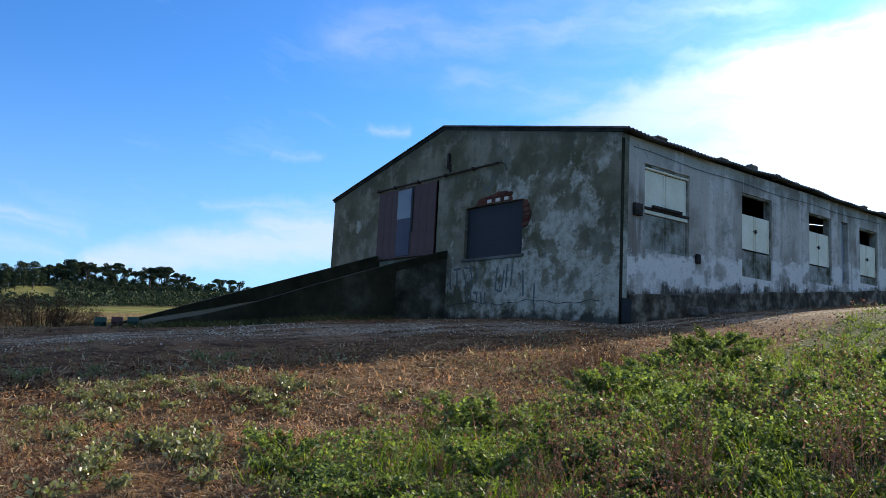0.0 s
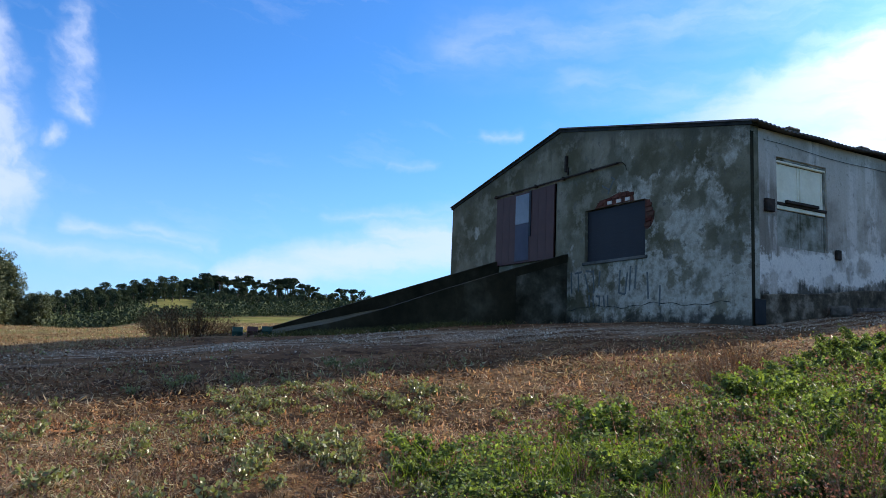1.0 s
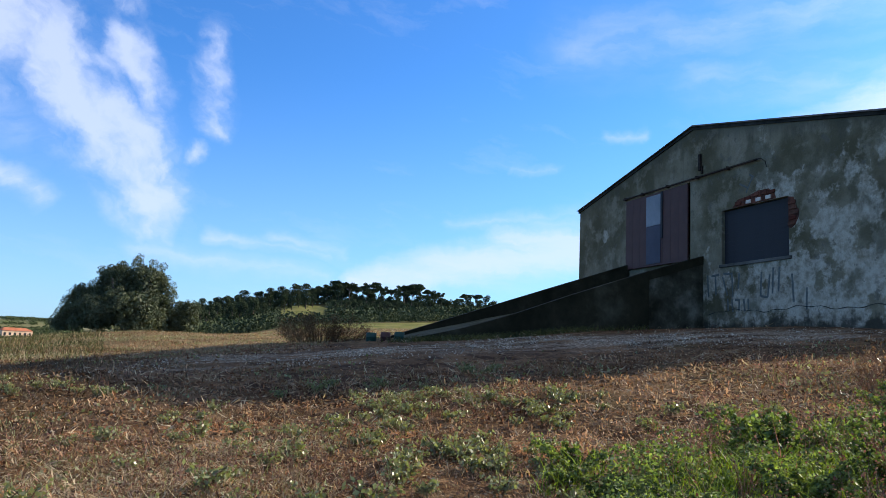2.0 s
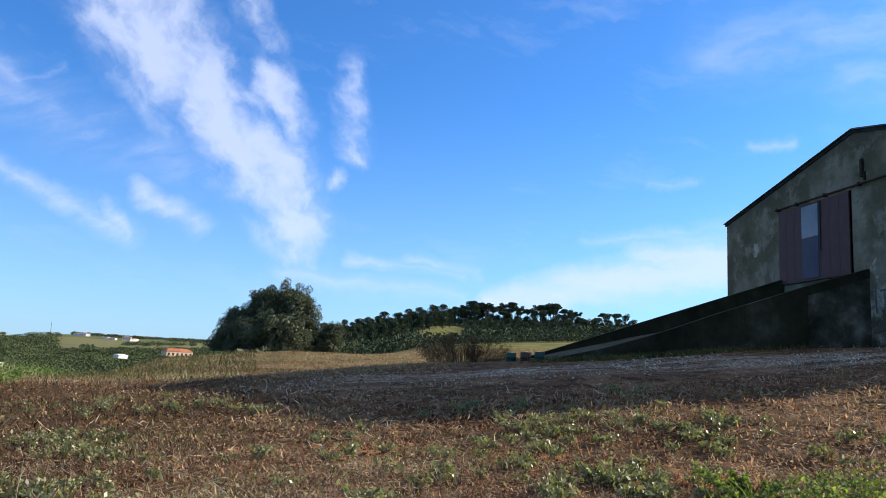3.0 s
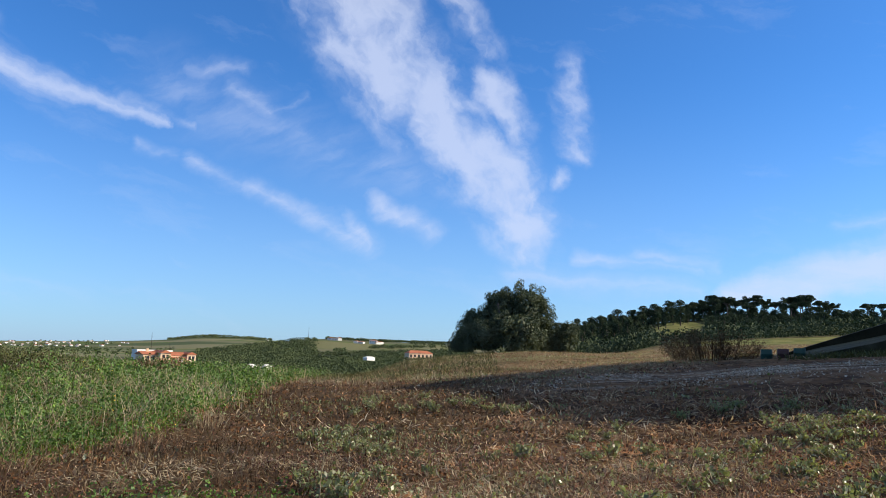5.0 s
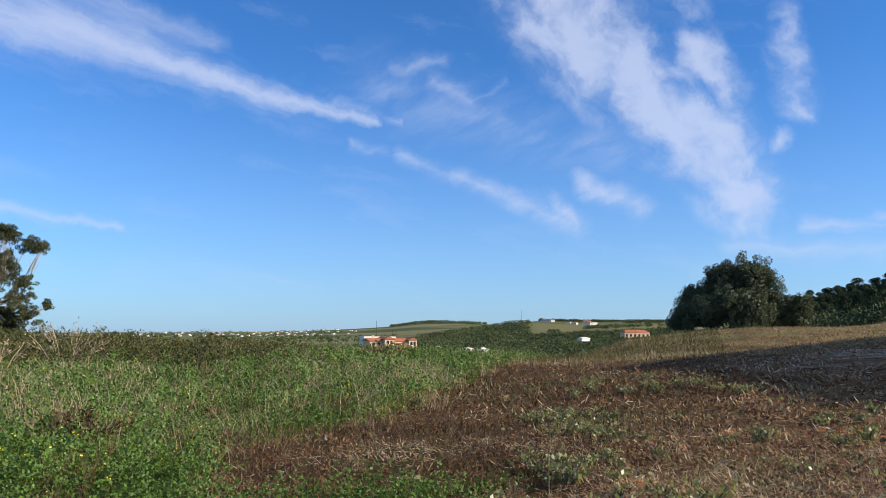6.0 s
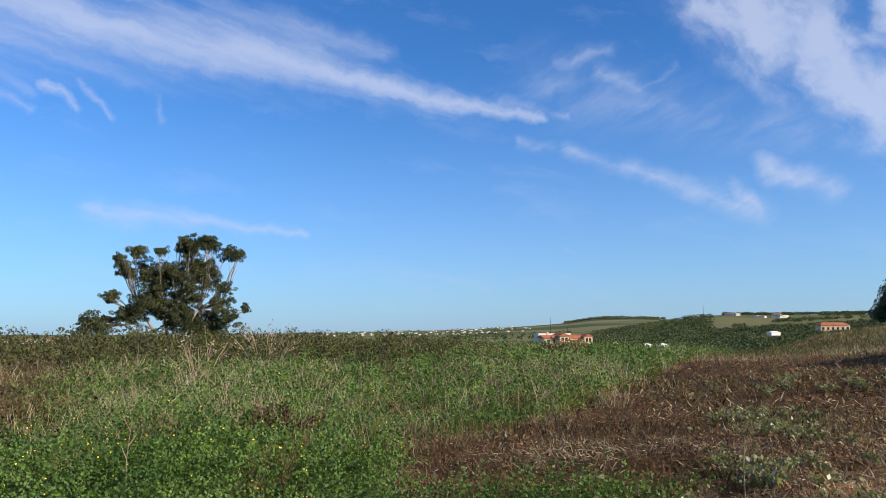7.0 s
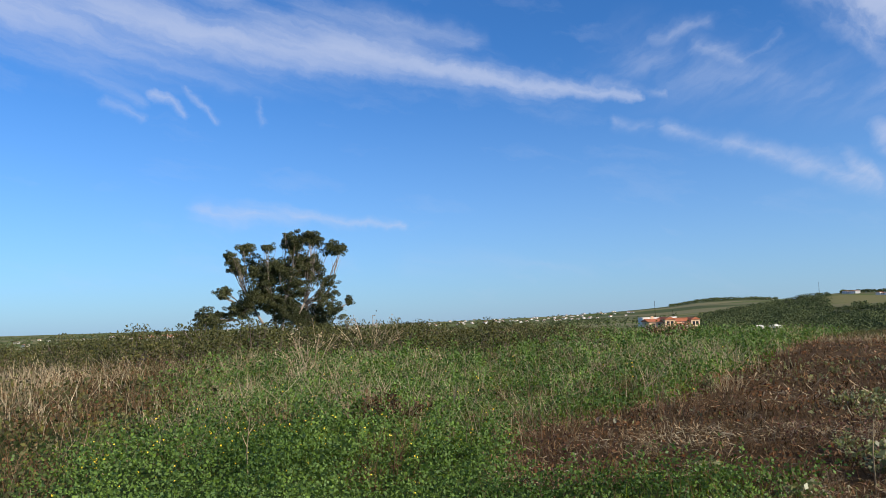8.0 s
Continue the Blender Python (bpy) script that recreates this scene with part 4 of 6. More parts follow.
for k, (s, w, hh) in enumerate(((6.35, 0.42, 0.20), (8.0, 0.26, 0.16), (9.3, 0.24, 0.10), (1.3, 0.5, 0.10), (4.6, 0.45, 0.09), (14.6, 0.3, 0.1), (16.2, 0.35, 0.1))):
    thing("roof_stone", mesh_of("roof_stone", *sbox(s, -0.28, EAVE + 0.03, s + w, -0.02, EAVE + 0.05 + hh, 0.045), RUBBLE), "grey stone weighing down the roof edge", "stone", "stones on the roof edge")

# painted scrawls that cannot be read: plain bars of their size
strokes = [(7.75, 4.30, 7.70, 3.55), (7.55, 4.25, 7.15, 4.28), (7.35, 4.28, 7.32, 3.6), (7.0, 4.2, 6.75, 3.55), (6.95, 4.3, 6.6, 4.25), (6.55, 4.3, 6.5, 3.5), (6.2, 4.25, 6.25, 3.75),
           (5.2, 4.2, 5.25, 3.45), (5.25, 3.45, 4.95, 3.40), (4.95, 3.40, 4.85, 4.1), (4.7, 4.3, 4.75, 3.5), (4.45, 4.3, 4.5, 3.55), (6.75, 3.45, 6.72, 3.05), (6.55, 3.42, 6.5, 3.0), (6.4, 3.4, 6.2, 3.38), (6.2, 3.4, 6.22, 3.02), (6.0, 3.4, 5.95, 3.0), (5.8, 3.4, 5.78, 3.05),
           (3.95, 4.05, 3.90, 3.2), (3.4, 3.6, 3.42, 2.95)]
for k, (s0, z0, s1, z1) in enumerate(strokes):
    l = math.hypot(s1 - s0, z1 - z0)
    bar = box(-l / 2, -0.002, -0.036, l / 2, 0.002, 0.036)
    part("paint_bar", mesh_of("paint_bar", *bar, PAINT), front, "", pose(CX - (s0 + s1) / 2, CY - 0.004, (z0 + z1) / 2, 0, math.degrees(math.atan2(z1 - z0, (s1 - s0))), 0))
for s0, z0, s1, z1 in ((6.15, 7.2, 5.75, 6.98), (5.55, 7.32, 5.85, 6.85), (5.7, 7.42, 5.5, 7.3)):
    l = math.hypot(s1 - s0, z1 - z0)
    part("paint_bar", mesh_of("paint_bar", *box(-l / 2, -0.002, -0.03, l / 2, 0.002, 0.03), PAINT), front, "", pose(CX - (s0 + s1) / 2, CY - 0.004, (z0 + z1) / 2, 0, math.degrees(math.atan2(z1 - z0, (s1 - s0))), 0))
# a crack along the foot of the gable
pts = [(CX - s, CY - 0.003, 3.02 + 0.05 * math.sin(s * 2.2) + 0.03 * math.sin(s * 7.1) - 0.03 * max(0, 3 - s)) for s in np.linspace(0.7, 7.9, 40)]
part("crack", mesh_of("crack", *tube(pts, [0.011 + 0.006 * math.sin(i * 1.9) for i in range(40)], 4), CAP), front, "dark crack in the render")

# ------------------------------------------------------------ loading ramp
RX0, RX1 = -26.95, -22.2
ramp = tagged(new("loading_ramp"), "mossy concrete loading ramp climbing to the maroon door", "ramp")


def side_top(y):
    return float(np.interp(y, (7.0, 8.5, 10.2, 11.8, 16.9, 17.2), (1.70, 2.07, 2.60, 3.20, 4.95, 5.0)))


def kerb_top(y):
    return 5.07 - (17.0 - y) * 0.343


ys = [CY - 0.004, 16.2, 15.0, 14, 13, 12, 11, 10, 9.2, 8.4, 7.6, 7.0]


def ramp_strip(x0, x1, top0, top1, foot, rows):
    """A wall or slab that follows the ramp; its top may differ on its two sides."""
    v, f = [], []
    for y in rows:
        v += [(x0, y, foot), (x0, y, max(top0(y), foot + 0.06)), (x1, y, max(top1(y), foot + 0.06)), (x1, y, foot)]
    for i in range(len(rows) - 1):
        f += [(4 * i + k, 4 * i + (k + 1) % 4, 4 * i + 4 + (k + 1) % 4, 4 * i + 4 + k) for k in range(4)]
    f += [(3, 2, 1, 0), tuple(len(v) - 4 + k for k in range(4))]
    return v, f


RAMP_TOP = material("pale mossy ramp surface", ((0.034, 0.037, 0.018), (0.082, 0.081, 0.048)), 1.2, 0.95, 0.02, fine=0.3)


def sunk(y):
    return float(np.interp(y, (8.2, 10.5, 12.5), (0.05, 0.22, 0.50)))


part("ramp_surface", mesh_of("ramp_surface", *ramp_strip(RX0 + 0.252, RX1 - 0.252, lambda y: min(side_top(y) - sunk(y), kerb_top(y) - float(np.interp(y, (8.5, 12.5, 15.0), (0.09, 0.20, 0.45)))), lambda y: side_top(y) - sunk(y), 1.0, ys), RAMP_TOP), ramp, "pale mossy sloping surface")
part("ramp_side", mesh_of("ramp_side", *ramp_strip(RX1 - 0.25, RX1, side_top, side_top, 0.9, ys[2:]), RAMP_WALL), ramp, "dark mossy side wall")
END_BLOCK = material("damp grey concrete", ((0.022, 0.020, 0.011), (0.072, 0.066, 0.044), (0.20, 0.185, 0.14)), 1.1, 0.95, 0.03, fine=0.4, spread=(0.34, 0.68))
part("end_block", mesh_of("end_block", *ramp_strip(RX1 - 0.25, RX1 + 0.015, lambda y: side_top(y) - 0.30, lambda y: side_top(y) - 0.30, 0.9, ys[:2] + [15.003]), END_BLOCK), ramp, "paler damp concrete block")
part("end_coping", mesh_of("end_coping", [(x, y, side_top(y) + dz) for y in (CY - 0.004, 15.003) for x, dz in ((RX1 - 0.25, -0.298), (RX1 - 0.25, 0.0), (RX1 + 0.03, 0.0), (RX1 + 0.03, -0.298))], [(0, 1, 5, 4), (1, 2, 6, 5), (2, 3, 7, 6), (3, 0, 4, 7), (3, 2, 1, 0), (4, 5, 6, 7)], RAMP_WALL), ramp)
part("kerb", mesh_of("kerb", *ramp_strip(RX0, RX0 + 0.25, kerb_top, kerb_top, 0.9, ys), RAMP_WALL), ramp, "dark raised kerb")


# a hole's shade at the foot of the corner, and a beam left lying along the wall
# the darkness inside the hole is a flat black slab on the plinth
part("foot_hole", mesh_of("foot_hole", *joined(sbox(0.02, -0.085, 2.35, 0.46, -0.05, 3.05, 0.02)), CABLE), barn, "black slab standing for the shade in a hole at the wall foot")
zb = float(land(CX + 0.4, CY + 4.6))
beam = thing("fallen_beam", mesh_of("fallen_beam", *box(-0.06, -0.75, -0.05, 0.06, 0.75, 0.05, 0.012), BARK), "weathered old beam lying along the foot of the wall", "beam")
beam.matrix_world = pose(CX + 0.45, CY + 4.6, zb + 0.10, 4, 0, 4)
lump = thing("rubble_lump", mesh_of("rubble_lump", *box(-0.25, -0.22, -0.15, 0.25, 0.22, 0.17, 0.06), RUBBLE), "dark lump of rubble against the wall", "rubble")
lump.matrix_world = pose(CX + 0.40, CY + 3.2, float(land(CX + 0.4, CY + 3.2)) + 0.13, 0, 0, 20)

# ------------------------------------------------------------ trees
rng = np.random.default_rng(5)


def blob(rng, centre, radii, n):
    """Points in a ragged shell of an ellipsoid."""
    p = rng.normal(size=(n, 3))
    p /= np.linalg.norm(p, axis=1, keepdims=True)
    return np.asarray(centre) + p * np.asarray(radii) * (rng.uniform(0.35, 1.0, (n, 1)) ** 0.5)


def at_ground(yaw, dist, sink=0.0):
    x, y = -math.sin(radians(yaw)) * dist, math.cos(radians(yaw)) * dist
    return x, y, float(land(x, y)) - sink


def round_tree():
    """The broad evergreen on the knoll: a dome of overlapping clumps down to the ground, with a low side lobe."""
    g = np.random.default_rng(11)
    x, y, z = at_ground(92.6, 54.0, 0.10)
    tree = tagged(new("broad_tree"), "dense rounded grey-green evergreen tree on the knoll", "tree")
    tree.matrix_world = pose(x, y, z, 0, 0, 92.6)
    # local x runs to the right of the view, y away
    limbs = [tube([(0, 0, 0), (0.1, 0, 0.9), (-0.3 + dx * 0.4, dy * 0.4, 1.8), (dx, dy, dz)], [0.34, 0.27, 0.16, 0.05]) for dx, dy, dz in ((-2.4, 0.4, 2.6), (1.6, -0.5, 3.6), (0.0, 1.2, 4.2), (-1.0, -1.2, 3.4), (3.2, 0.3, 1.6))]
    part("trunk", mesh_of("trunk", *joined(*limbs), BARK, True), tree)
    shell, core = [], []
    clumps = [(0.85, 0, 3.0, 1.75, 2.05), (-0.7, 0.1, 2.6, 1.75, 1.95), (1.75, 0, 2.6, 1.15, 2.1), (-0.9, 0, 3.5, 1.15, 1.0), (-2.7, 0, 2.3, 0.8, 0.75), (-2.1, 0, 1.8, 1.35, 1.5), (-3.1, 0, 1.1, 0.95, 1.15), (-3.75, 0, 0.5, 0.6, 0.7), (2.1, -0.2, 1.3, 1.0, 1.4), (3.75, 0.1, 1.2, 0.95, 1.40), (3.0, 0.4, 0.7, 0.9, 0.9), (0.3, -1.3, 1.5, 2.1, 1.6), (-1.8, -1.0, 1.1, 1.8, 1.2), (0, 1.3, 2.4, 2.1, 2.1)]
    for cx, cy, cz, r, rz in clumps:
        core.append(blob(g, (cx, cy, cz), (r * 0.74, r * 0.74, rz * 0.74), int(900 * r * r)))
        for k in range(int(46 * r)):
            p = g.normal(size=3)
            p /= np.linalg.norm(p)
            c = np.array((cx, cy, cz)) + p * (r * 0.93, r * 0.93, rz * 0.93) * g.uniform(0.80, 1.04)
            if c[2] > 0.1:
                size = g.uniform(0.16, 0.34)
                shell.append(blob(g, c, (size, size, size * 1.1), int(1500 * size * size)))
    shell, core = np.concatenate(shell), np.concatenate(core)
    shell, core = shell[shell[:, 2] > 0.03], core[core[:, 2] > 0.05]
    part("crown", quads_mesh("crown", np.concatenate([leaves(g, shell, 0.10, 0.045, 0.35), leaves(g, core, 0.22, 0.14, 0.2)]), OLIVE_LEAF), tree, "dense small grey-green leaves")
    return tree


round_tree()


def gum_tree():
    """The open eucalyptus: pale forking limbs with leaf clumps at their ends and sky between them."""
    g = np.random.default_rng(23)
    x, y, z = at_ground(144.7, 55.0, 0.1)
    tree = tagged(new("eucalyptus_tree"), "open eucalyptus tree with pale limbs and dark leaf clumps", "tree")
    tree.matrix_world = pose(x, y, z, 0, 0, 144.7)
    foot = 0.75 - z                                   # where the crown begins over the ground
    # masses of the crown, in metres: across, up, half width, half height, clumps, size
    masses = ((1.06, 6.45, 0.66, 0.42, 7, 0.34), (2.50, 6.35, 0.66, 0.25, 5, 0.34), (3.80, 5.95, 0.55, 0.30, 5, 0.32), (0.75, 5.85, 0.65, 0.15, 3, 0.26),
              (-0.75, 5.80, 0.45, 0.16, 3, 0.26), (-2.2, 5.80, 0.42, 0.22, 4, 0.28), (-3.25, 5.35, 0.42, 0.14, 3, 0.24), (-2.55, 4.55, 0.55, 0.55, 6, 0.28),
              (-0.55, 4.35, 1.35, 0.45, 12, 0.42), (1.6, 4.45, 1.05, 0.65, 11, 0.44), (0.0, 3.05, 2.1, 0.75, 15, 0.40), (3.35, 2.95, 0.95, 0.70, 8, 0.30),
              (-3.7, 2.80, 0.25, 0.20, 4, 0.30), (-4.5, 1.0, 0.85, 0.65, 9, 0.34), (-1.1, 1.50, 2.4, 0.75, 18, 0.45), (2.3, 1.15, 1.4, 0.75, 12, 0.40), (4.85, 2.15, 0.22, 0.15, 2, 0.24))
    limbs, pts = [], []
    forks = [np.array((fx, g.uniform(-0.5, 0.5), fz)) for fx, fz in ((-1.6, 1.6), (-0.4, 2.2), (0.5, 2.6), (1.7, 2.0), (-2.8, 1.0), (2.5, 1.2))]
    for q in forks:
        limbs.append(tube([(q[0] * 0.25, 0, -0.1), (q[0] * 0.5, q[1] * 0.4, q[2] * 0.5 + foot * 0.5), tuple(q + (0, 0, foot))], [0.15, 0.11, 0.065], 6))
    for mx, mz, wx, wz, n, r in masses:
        for i in range(int(n * 1.6)):
            a, l = g.uniform(0, 6.28), math.sqrt(g.uniform(0, 1.2))
            c = np.array((mx + wx * l * math.cos(a), g.normal(0, 0.45), mz + wz * l * math.sin(a) + foot))
            size = r * g.uniform(0.9, 1.45)
            for q in range(12):
                p = g.normal(size=3)
                p /= np.linalg.norm(p)
                pts.append(blob(g, c + p * (size, size, size * 0.85) * 1.65 * g.uniform(0.1, 1.0), (size * 0.46, size * 0.46, size * 0.34), int(330 * size * size) + 8))
            q = min(forks, key=lambda f: abs(f[0] * 1.7 - c[0]) + g.uniform(0, 0.8)) + (0, 0, foot)
            if i % 2:
                continue
            mid = q + (c - q) * (0.62, 0.5, 0.48) + np.array((g.normal(0, 0.14), g.normal(0, 0.1), 0.0))
            limbs.append(tube([tuple(q), tuple(mid), tuple(c - (0, 0, size * 0.3)), tuple(c + (0, 0, size * 0.2))], [0.042, 0.028, 0.016, 0.005], 5))
            for k in range(3):
                e = c + g.normal(size=3) * size * 0.7
                limbs.append(tube([tuple(mid), tuple((mid + e) / 2 + g.normal(0, 0.05, 3)), tuple(e)], [0.020, 0.013, 0.005], 4))
    part("trunk", mesh_of("trunk", *joined(*limbs), PALE_BARK, True), tree, "pale peeling limbs")
    p = np.concatenate(pts)
    p = p[p[:, 2] > 0.05]
    part("crown", quads_mesh("crown", leaves(g, p, 0.12, 0.042, -0.4), GUM_LEAF), tree, "dark narrow leaves in clumps")


gum_tree()


def pine(seed, tall, umbrella, clumps=0, tuft=190):
    """A pine with a bare trunk and a flat or rounded crown, as a thing to be copied."""
    g = np.random.default_rng(seed)
    t = tagged(new("pine_tree"), "umbrella pine with bare trunk on the wooded hill" if umbrella else "dark bushy pine on the wooded hill", "tree", "pines on the hill")
    bend = g.uniform(-0.6, 0.6, 2)
    top = (bend[0], bend[1], tall * 0.86)
    shapes = [tube([(0, 0, -0.8), (bend[0] * 0.3, 0, tall * 0.3), (bend[0] * 0.6, bend[1] * 0.5, tall * 0.6), top], [0.30, 0.24, 0.17, 0.08], 6)]
    pts = []
    n = clumps or (24 if umbrella else 20)
    for k in range(n):
        a = g.uniform(0, 6.28)
        rr = g.uniform(0.2, 1.0) * tall * (0.36 if umbrella else 0.2)
        zz = tall * (g.uniform(0.80, 0.97) if umbrella else g.uniform(0.20, 0.92))
        if not umbrella:
            rr *= 1.35 - 0.9 * (zz / tall - 0.20)
        c = np.array((top[0] + rr * math.cos(a), top[1] + rr * math.sin(a), zz))
        shapes.append(tube([(bend[0] * 0.6, bend[1] * 0.5, min(tall * 0.62, zz - 0.8)), tuple(c)], [0.08, 0.03], 4))
        pts.append(blob(g, c, (tall * (0.115 if umbrella else 0.15), tall * (0.115 if umbrella else 0.15), tall * (0.065 if umbrella else 0.12)), tuft))
    part("trunk", mesh_of("trunk", *joined(*shapes), BARK), t)
    part("crown", quads_mesh("crown", leaves(g, np.concatenate(pts), 0.40, 0.20, 0.2), PINE_LEAF), t)
    return t


pines = [pine(31, 9.5, True), pine(32, 8.5, True), pine(33, 10.0, False), pine(34, 8.0, False)]
g = np.random.default_rng(77)
spots = []
for yaw in (67.55, 67.8, 68.75, 69.05, *np.arange(70.1, 79.3, 0.40)):
    spots.append((yaw + g.uniform(-0.15, 0.15), g.uniform(245, 262), pines[int(g.integers(0, 2))], g.uniform(0.58, 1.12) * (0.72 if yaw < 70.5 else 1.0)))
for yaw in np.arange(70.4, 76.2, 0.55):
    spots.append((yaw, g.uniform(228, 250), pines[int(g.integers(1, 4))], g.uniform(0.55, 0.85)))
for yaw in np.arange(71.5, 76.5, 0.7):
    spots.append((yaw, g.uniform(215, 235), pines[3], g.uniform(0.45, 0.7)))
for yaw in np.arange(76.8, 91.5, 0.29):
    spots.append((yaw, g.uniform(235, 262), pines[int(g.integers(2, 4))], g.uniform(0.62, 0.95)))
for yaw in np.arange(79.8, 92.0, 0.5):
    spots.append((yaw, g.uniform(205, 230), pines[int(g.integers(2, 4))], g.uniform(0.5, 0.75)))


def meadow_gap(x, y):
    """The small open meadow among the pines."""
    yaw, r = math.degrees(math.atan2(-x, y)), math.hypot(x, y)
    return 78.6 < yaw < 82.2 and 112 < r < PATCH_R + 38


slope_pines = [pine(35, 7.0, False, 13, 150), pine(36, 6.2, False, 12, 150)]
for k in range(165):
    yaw, dist = g.uniform(66.5, 91.5), math.sqrt(g.uniform(135 ** 2, 258 ** 2))
    if 68.5 < yaw < 79.0 and dist > 225:
        dist -= 70
    x, y, _ = at_ground(yaw, dist)
    if not meadow_gap(x, y):
        spots.append((yaw, dist, slope_pines[int(g.integers(0, 2))], g.uniform(0.55, 1.0) * (0.75 if 68.5 < yaw < 79.0 else 1.0)))
pines += slope_pines
first = set()
for yaw, dist, kind, size in spots:
    x, y, z = at_ground(yaw, dist)
    mt = pose(x, y, z, 0, 0, g.uniform(0, 360))
    if kind in first:
        o = copy_thing(kind, mt)
    else:
        first.add(kind)
        o = kind
        o.matrix_world = mt
    size *= 0.74
    o.scale = (size, size, size)
for kind in pines:
    if kind not in first:
        kind.matrix_world = pose(*at_ground(80, 250))


def lumps(name, spots, mat, label, category, seed, n=22, leaf=0.62):
    """Far crowns, each a clump of leaf masses; joined, for they are past counting."""
    g = np.random.default_rng(seed)
    sp = np.repeat(np.asarray(spots), n, axis=0)
    p = g.normal(size=(len(sp), 3))
    p /= np.linalg.norm(p, axis=1, keepdims=True)
    p[:, 2] = np.abs(p[:, 2]) * 1.1 - 0.15
    size = sp[:, 3] * leaf
    quads = leaves(g, sp[:, :3] + p * sp[:, 3:4] * g.uniform(0.55, 0.95, (len(sp), 1)), size, size * 0.9, 0.0)
    return thing(name, quads_mesh(name, quads, mat), label, category, kind="stuff")


def sector(g, n, yaw0, yaw1, r0, r1, size0, size1, patch=0.0):
    out = []
    while len(out) < n:
        yaw, r = g.uniform(yaw0, yaw1), math.sqrt(g.uniform(r0 * r0, r1 * r1))
        x, y = -math.sin(radians(yaw)) * r, math.cos(radians(yaw)) * r
        if patch and noise.noise(Vector((x * 0.012, y * 0.012, 3.0))) < patch - 0.5:
            continue
        s = g.uniform(size0, size1)
        out.append((x, y, float(land(x, y)) + s * 0.35, s))
    return out


g = np.random.default_rng(90)
lumps("valley_wood", sector(g, 3400, 95, 119, 150, 440, 1.2, 2.2) + sector(g, 2000, 95, 117, 420, 640, 1.6, 2.8, 0.20) + sector(g, 1100, 106.3, 114.5, 600, 950, 2.0, 3.2) + sector(g, 220, 84, 97, 120, 190, 0.9, 1.8), WOOD_LEAF, "dense dark green woodland filling the valley", "woodland", 1, 34, 0.30)
lumps("slope_bushes", sector(g, 190, 104, 124, 60, 112, 0.5, 1.1), WOOD_LEAF, "dark bushes below the meadow's edge", "bushes", 4, 110, 0.17)
lumps("ridge_wood", sector(g, 420, 95.5, 105.6, 930, 985, 2.0, 3.2) + sector(g, 160, 97, 105, 660, 900, 1.6, 3.0, 0.55) + sector(g, 420, 109.5, 116.5, 2350, 2620, 3.0, 6.0, 0.45) + sector(g, 260, 116, 125, 700, 1500, 1.5, 3.0, 0.5) + sector(g, 1000, 120, 172, 600, 2600, 2.0, 4.5, 0.52), WOOD_LEAF, "distant dark woods along the far ridge", "woodland", 2, 26, 0.4)
lumps("hill_scrub", [s for s in sector(g, 4200, 65, 92, 104, 262, 0.7, 1.7) if not meadow_gap(s[0], s[1])] + sector(g, 330, 65, 80, 84, 106, 0.4, 0.9) + sector(g, 160, 82, 91, 84, 112, 0.7, 1.3), PINE_LEAF, "dark scrub below the pines", "scrub", 3, 44, 0.25)


# ------------------------------------------------------------ far houses
def house(wall_mat, w, d, hgt, roof_mat, label, group="", wins=3, pitch=0.28, foot=-4.0):
    """A small house with walls, hipped or gabled roof, windows and a chimney, at the origin."""
    ob = tagged(new("house"), label, "house", group)
    part("wall", mesh_of("wall", *box(-w / 2, -d / 2, foot, w / 2, d / 2, hgt), wall_mat), ob)
    e, r = 0.3, pitch * d
    v = [(-w / 2 - e, -d / 2 - e, hgt), (w / 2 + e, -d / 2 - e, hgt), (w / 2 + e, d / 2 + e, hgt), (-w / 2 - e, d / 2 + e, hgt), (-w / 2 + d * 0.3, 0, hgt + r), (w / 2 - d * 0.3, 0, hgt + r)]
    part("roof", mesh_of("roof", v, [(0, 1, 5, 4), (2, 3, 4, 5), (1, 2, 5), (3, 0, 4), (3, 2, 1, 0)], roof_mat), ob)
    for k in range(wins):
        x = -w / 2 + w * (k + 0.5) / wins
        part("window", mesh_of("window", *box(x - 0.5, -d / 2 - 0.03, hgt - 2.0, x + 0.5, -d / 2 + 0.05, hgt - 0.8), DARK_GLASS), ob)
    return ob


def gabled(x0, x1, y0, y1, eave, rise, along_x=True):
    """The tiled roof of one wing, with its overhang and thickness."""
    e = 0.25
    x0, x1, y0, y1 = x0 - e, x1 + e, y0 - e, y1 + e
    ridge = [(x0, (y0 + y1) / 2), (x1, (y0 + y1) / 2)] if along_x else [((x0 + x1) / 2, y0), ((x0 + x1) / 2, y1)]
    v = [(x0, y0, eave), (x1, y0, eave), (x1, y1, eave), (x0, y1, eave)] + [(a, b, eave + rise) for a, b in ridge]
    return v, [(0, 1, 5, 4), (2, 3, 4, 5), (1, 2, 5), (3, 0, 4), (3, 2, 1, 0)] if along_x else [(1, 2, 5, 4), (3, 0, 4, 5), (0, 1, 4), (2, 3, 5), (3, 2, 1, 0)]


farm = tagged(new("country_house"), "peach walled country house with terracotta roofs among trees", "house")
x, y, _ = at_ground(116.6, 180)
farm.matrix_world = pose(x, y, EYE_UP - 2.7, 0, 0, 136.0)
part("white_block", mesh_of("white_block", *box(-5.2, 3.5, -3.0, 2.6, 7.0, 2.35), WHITEWASH), farm, "long white flat-roofed rear block")
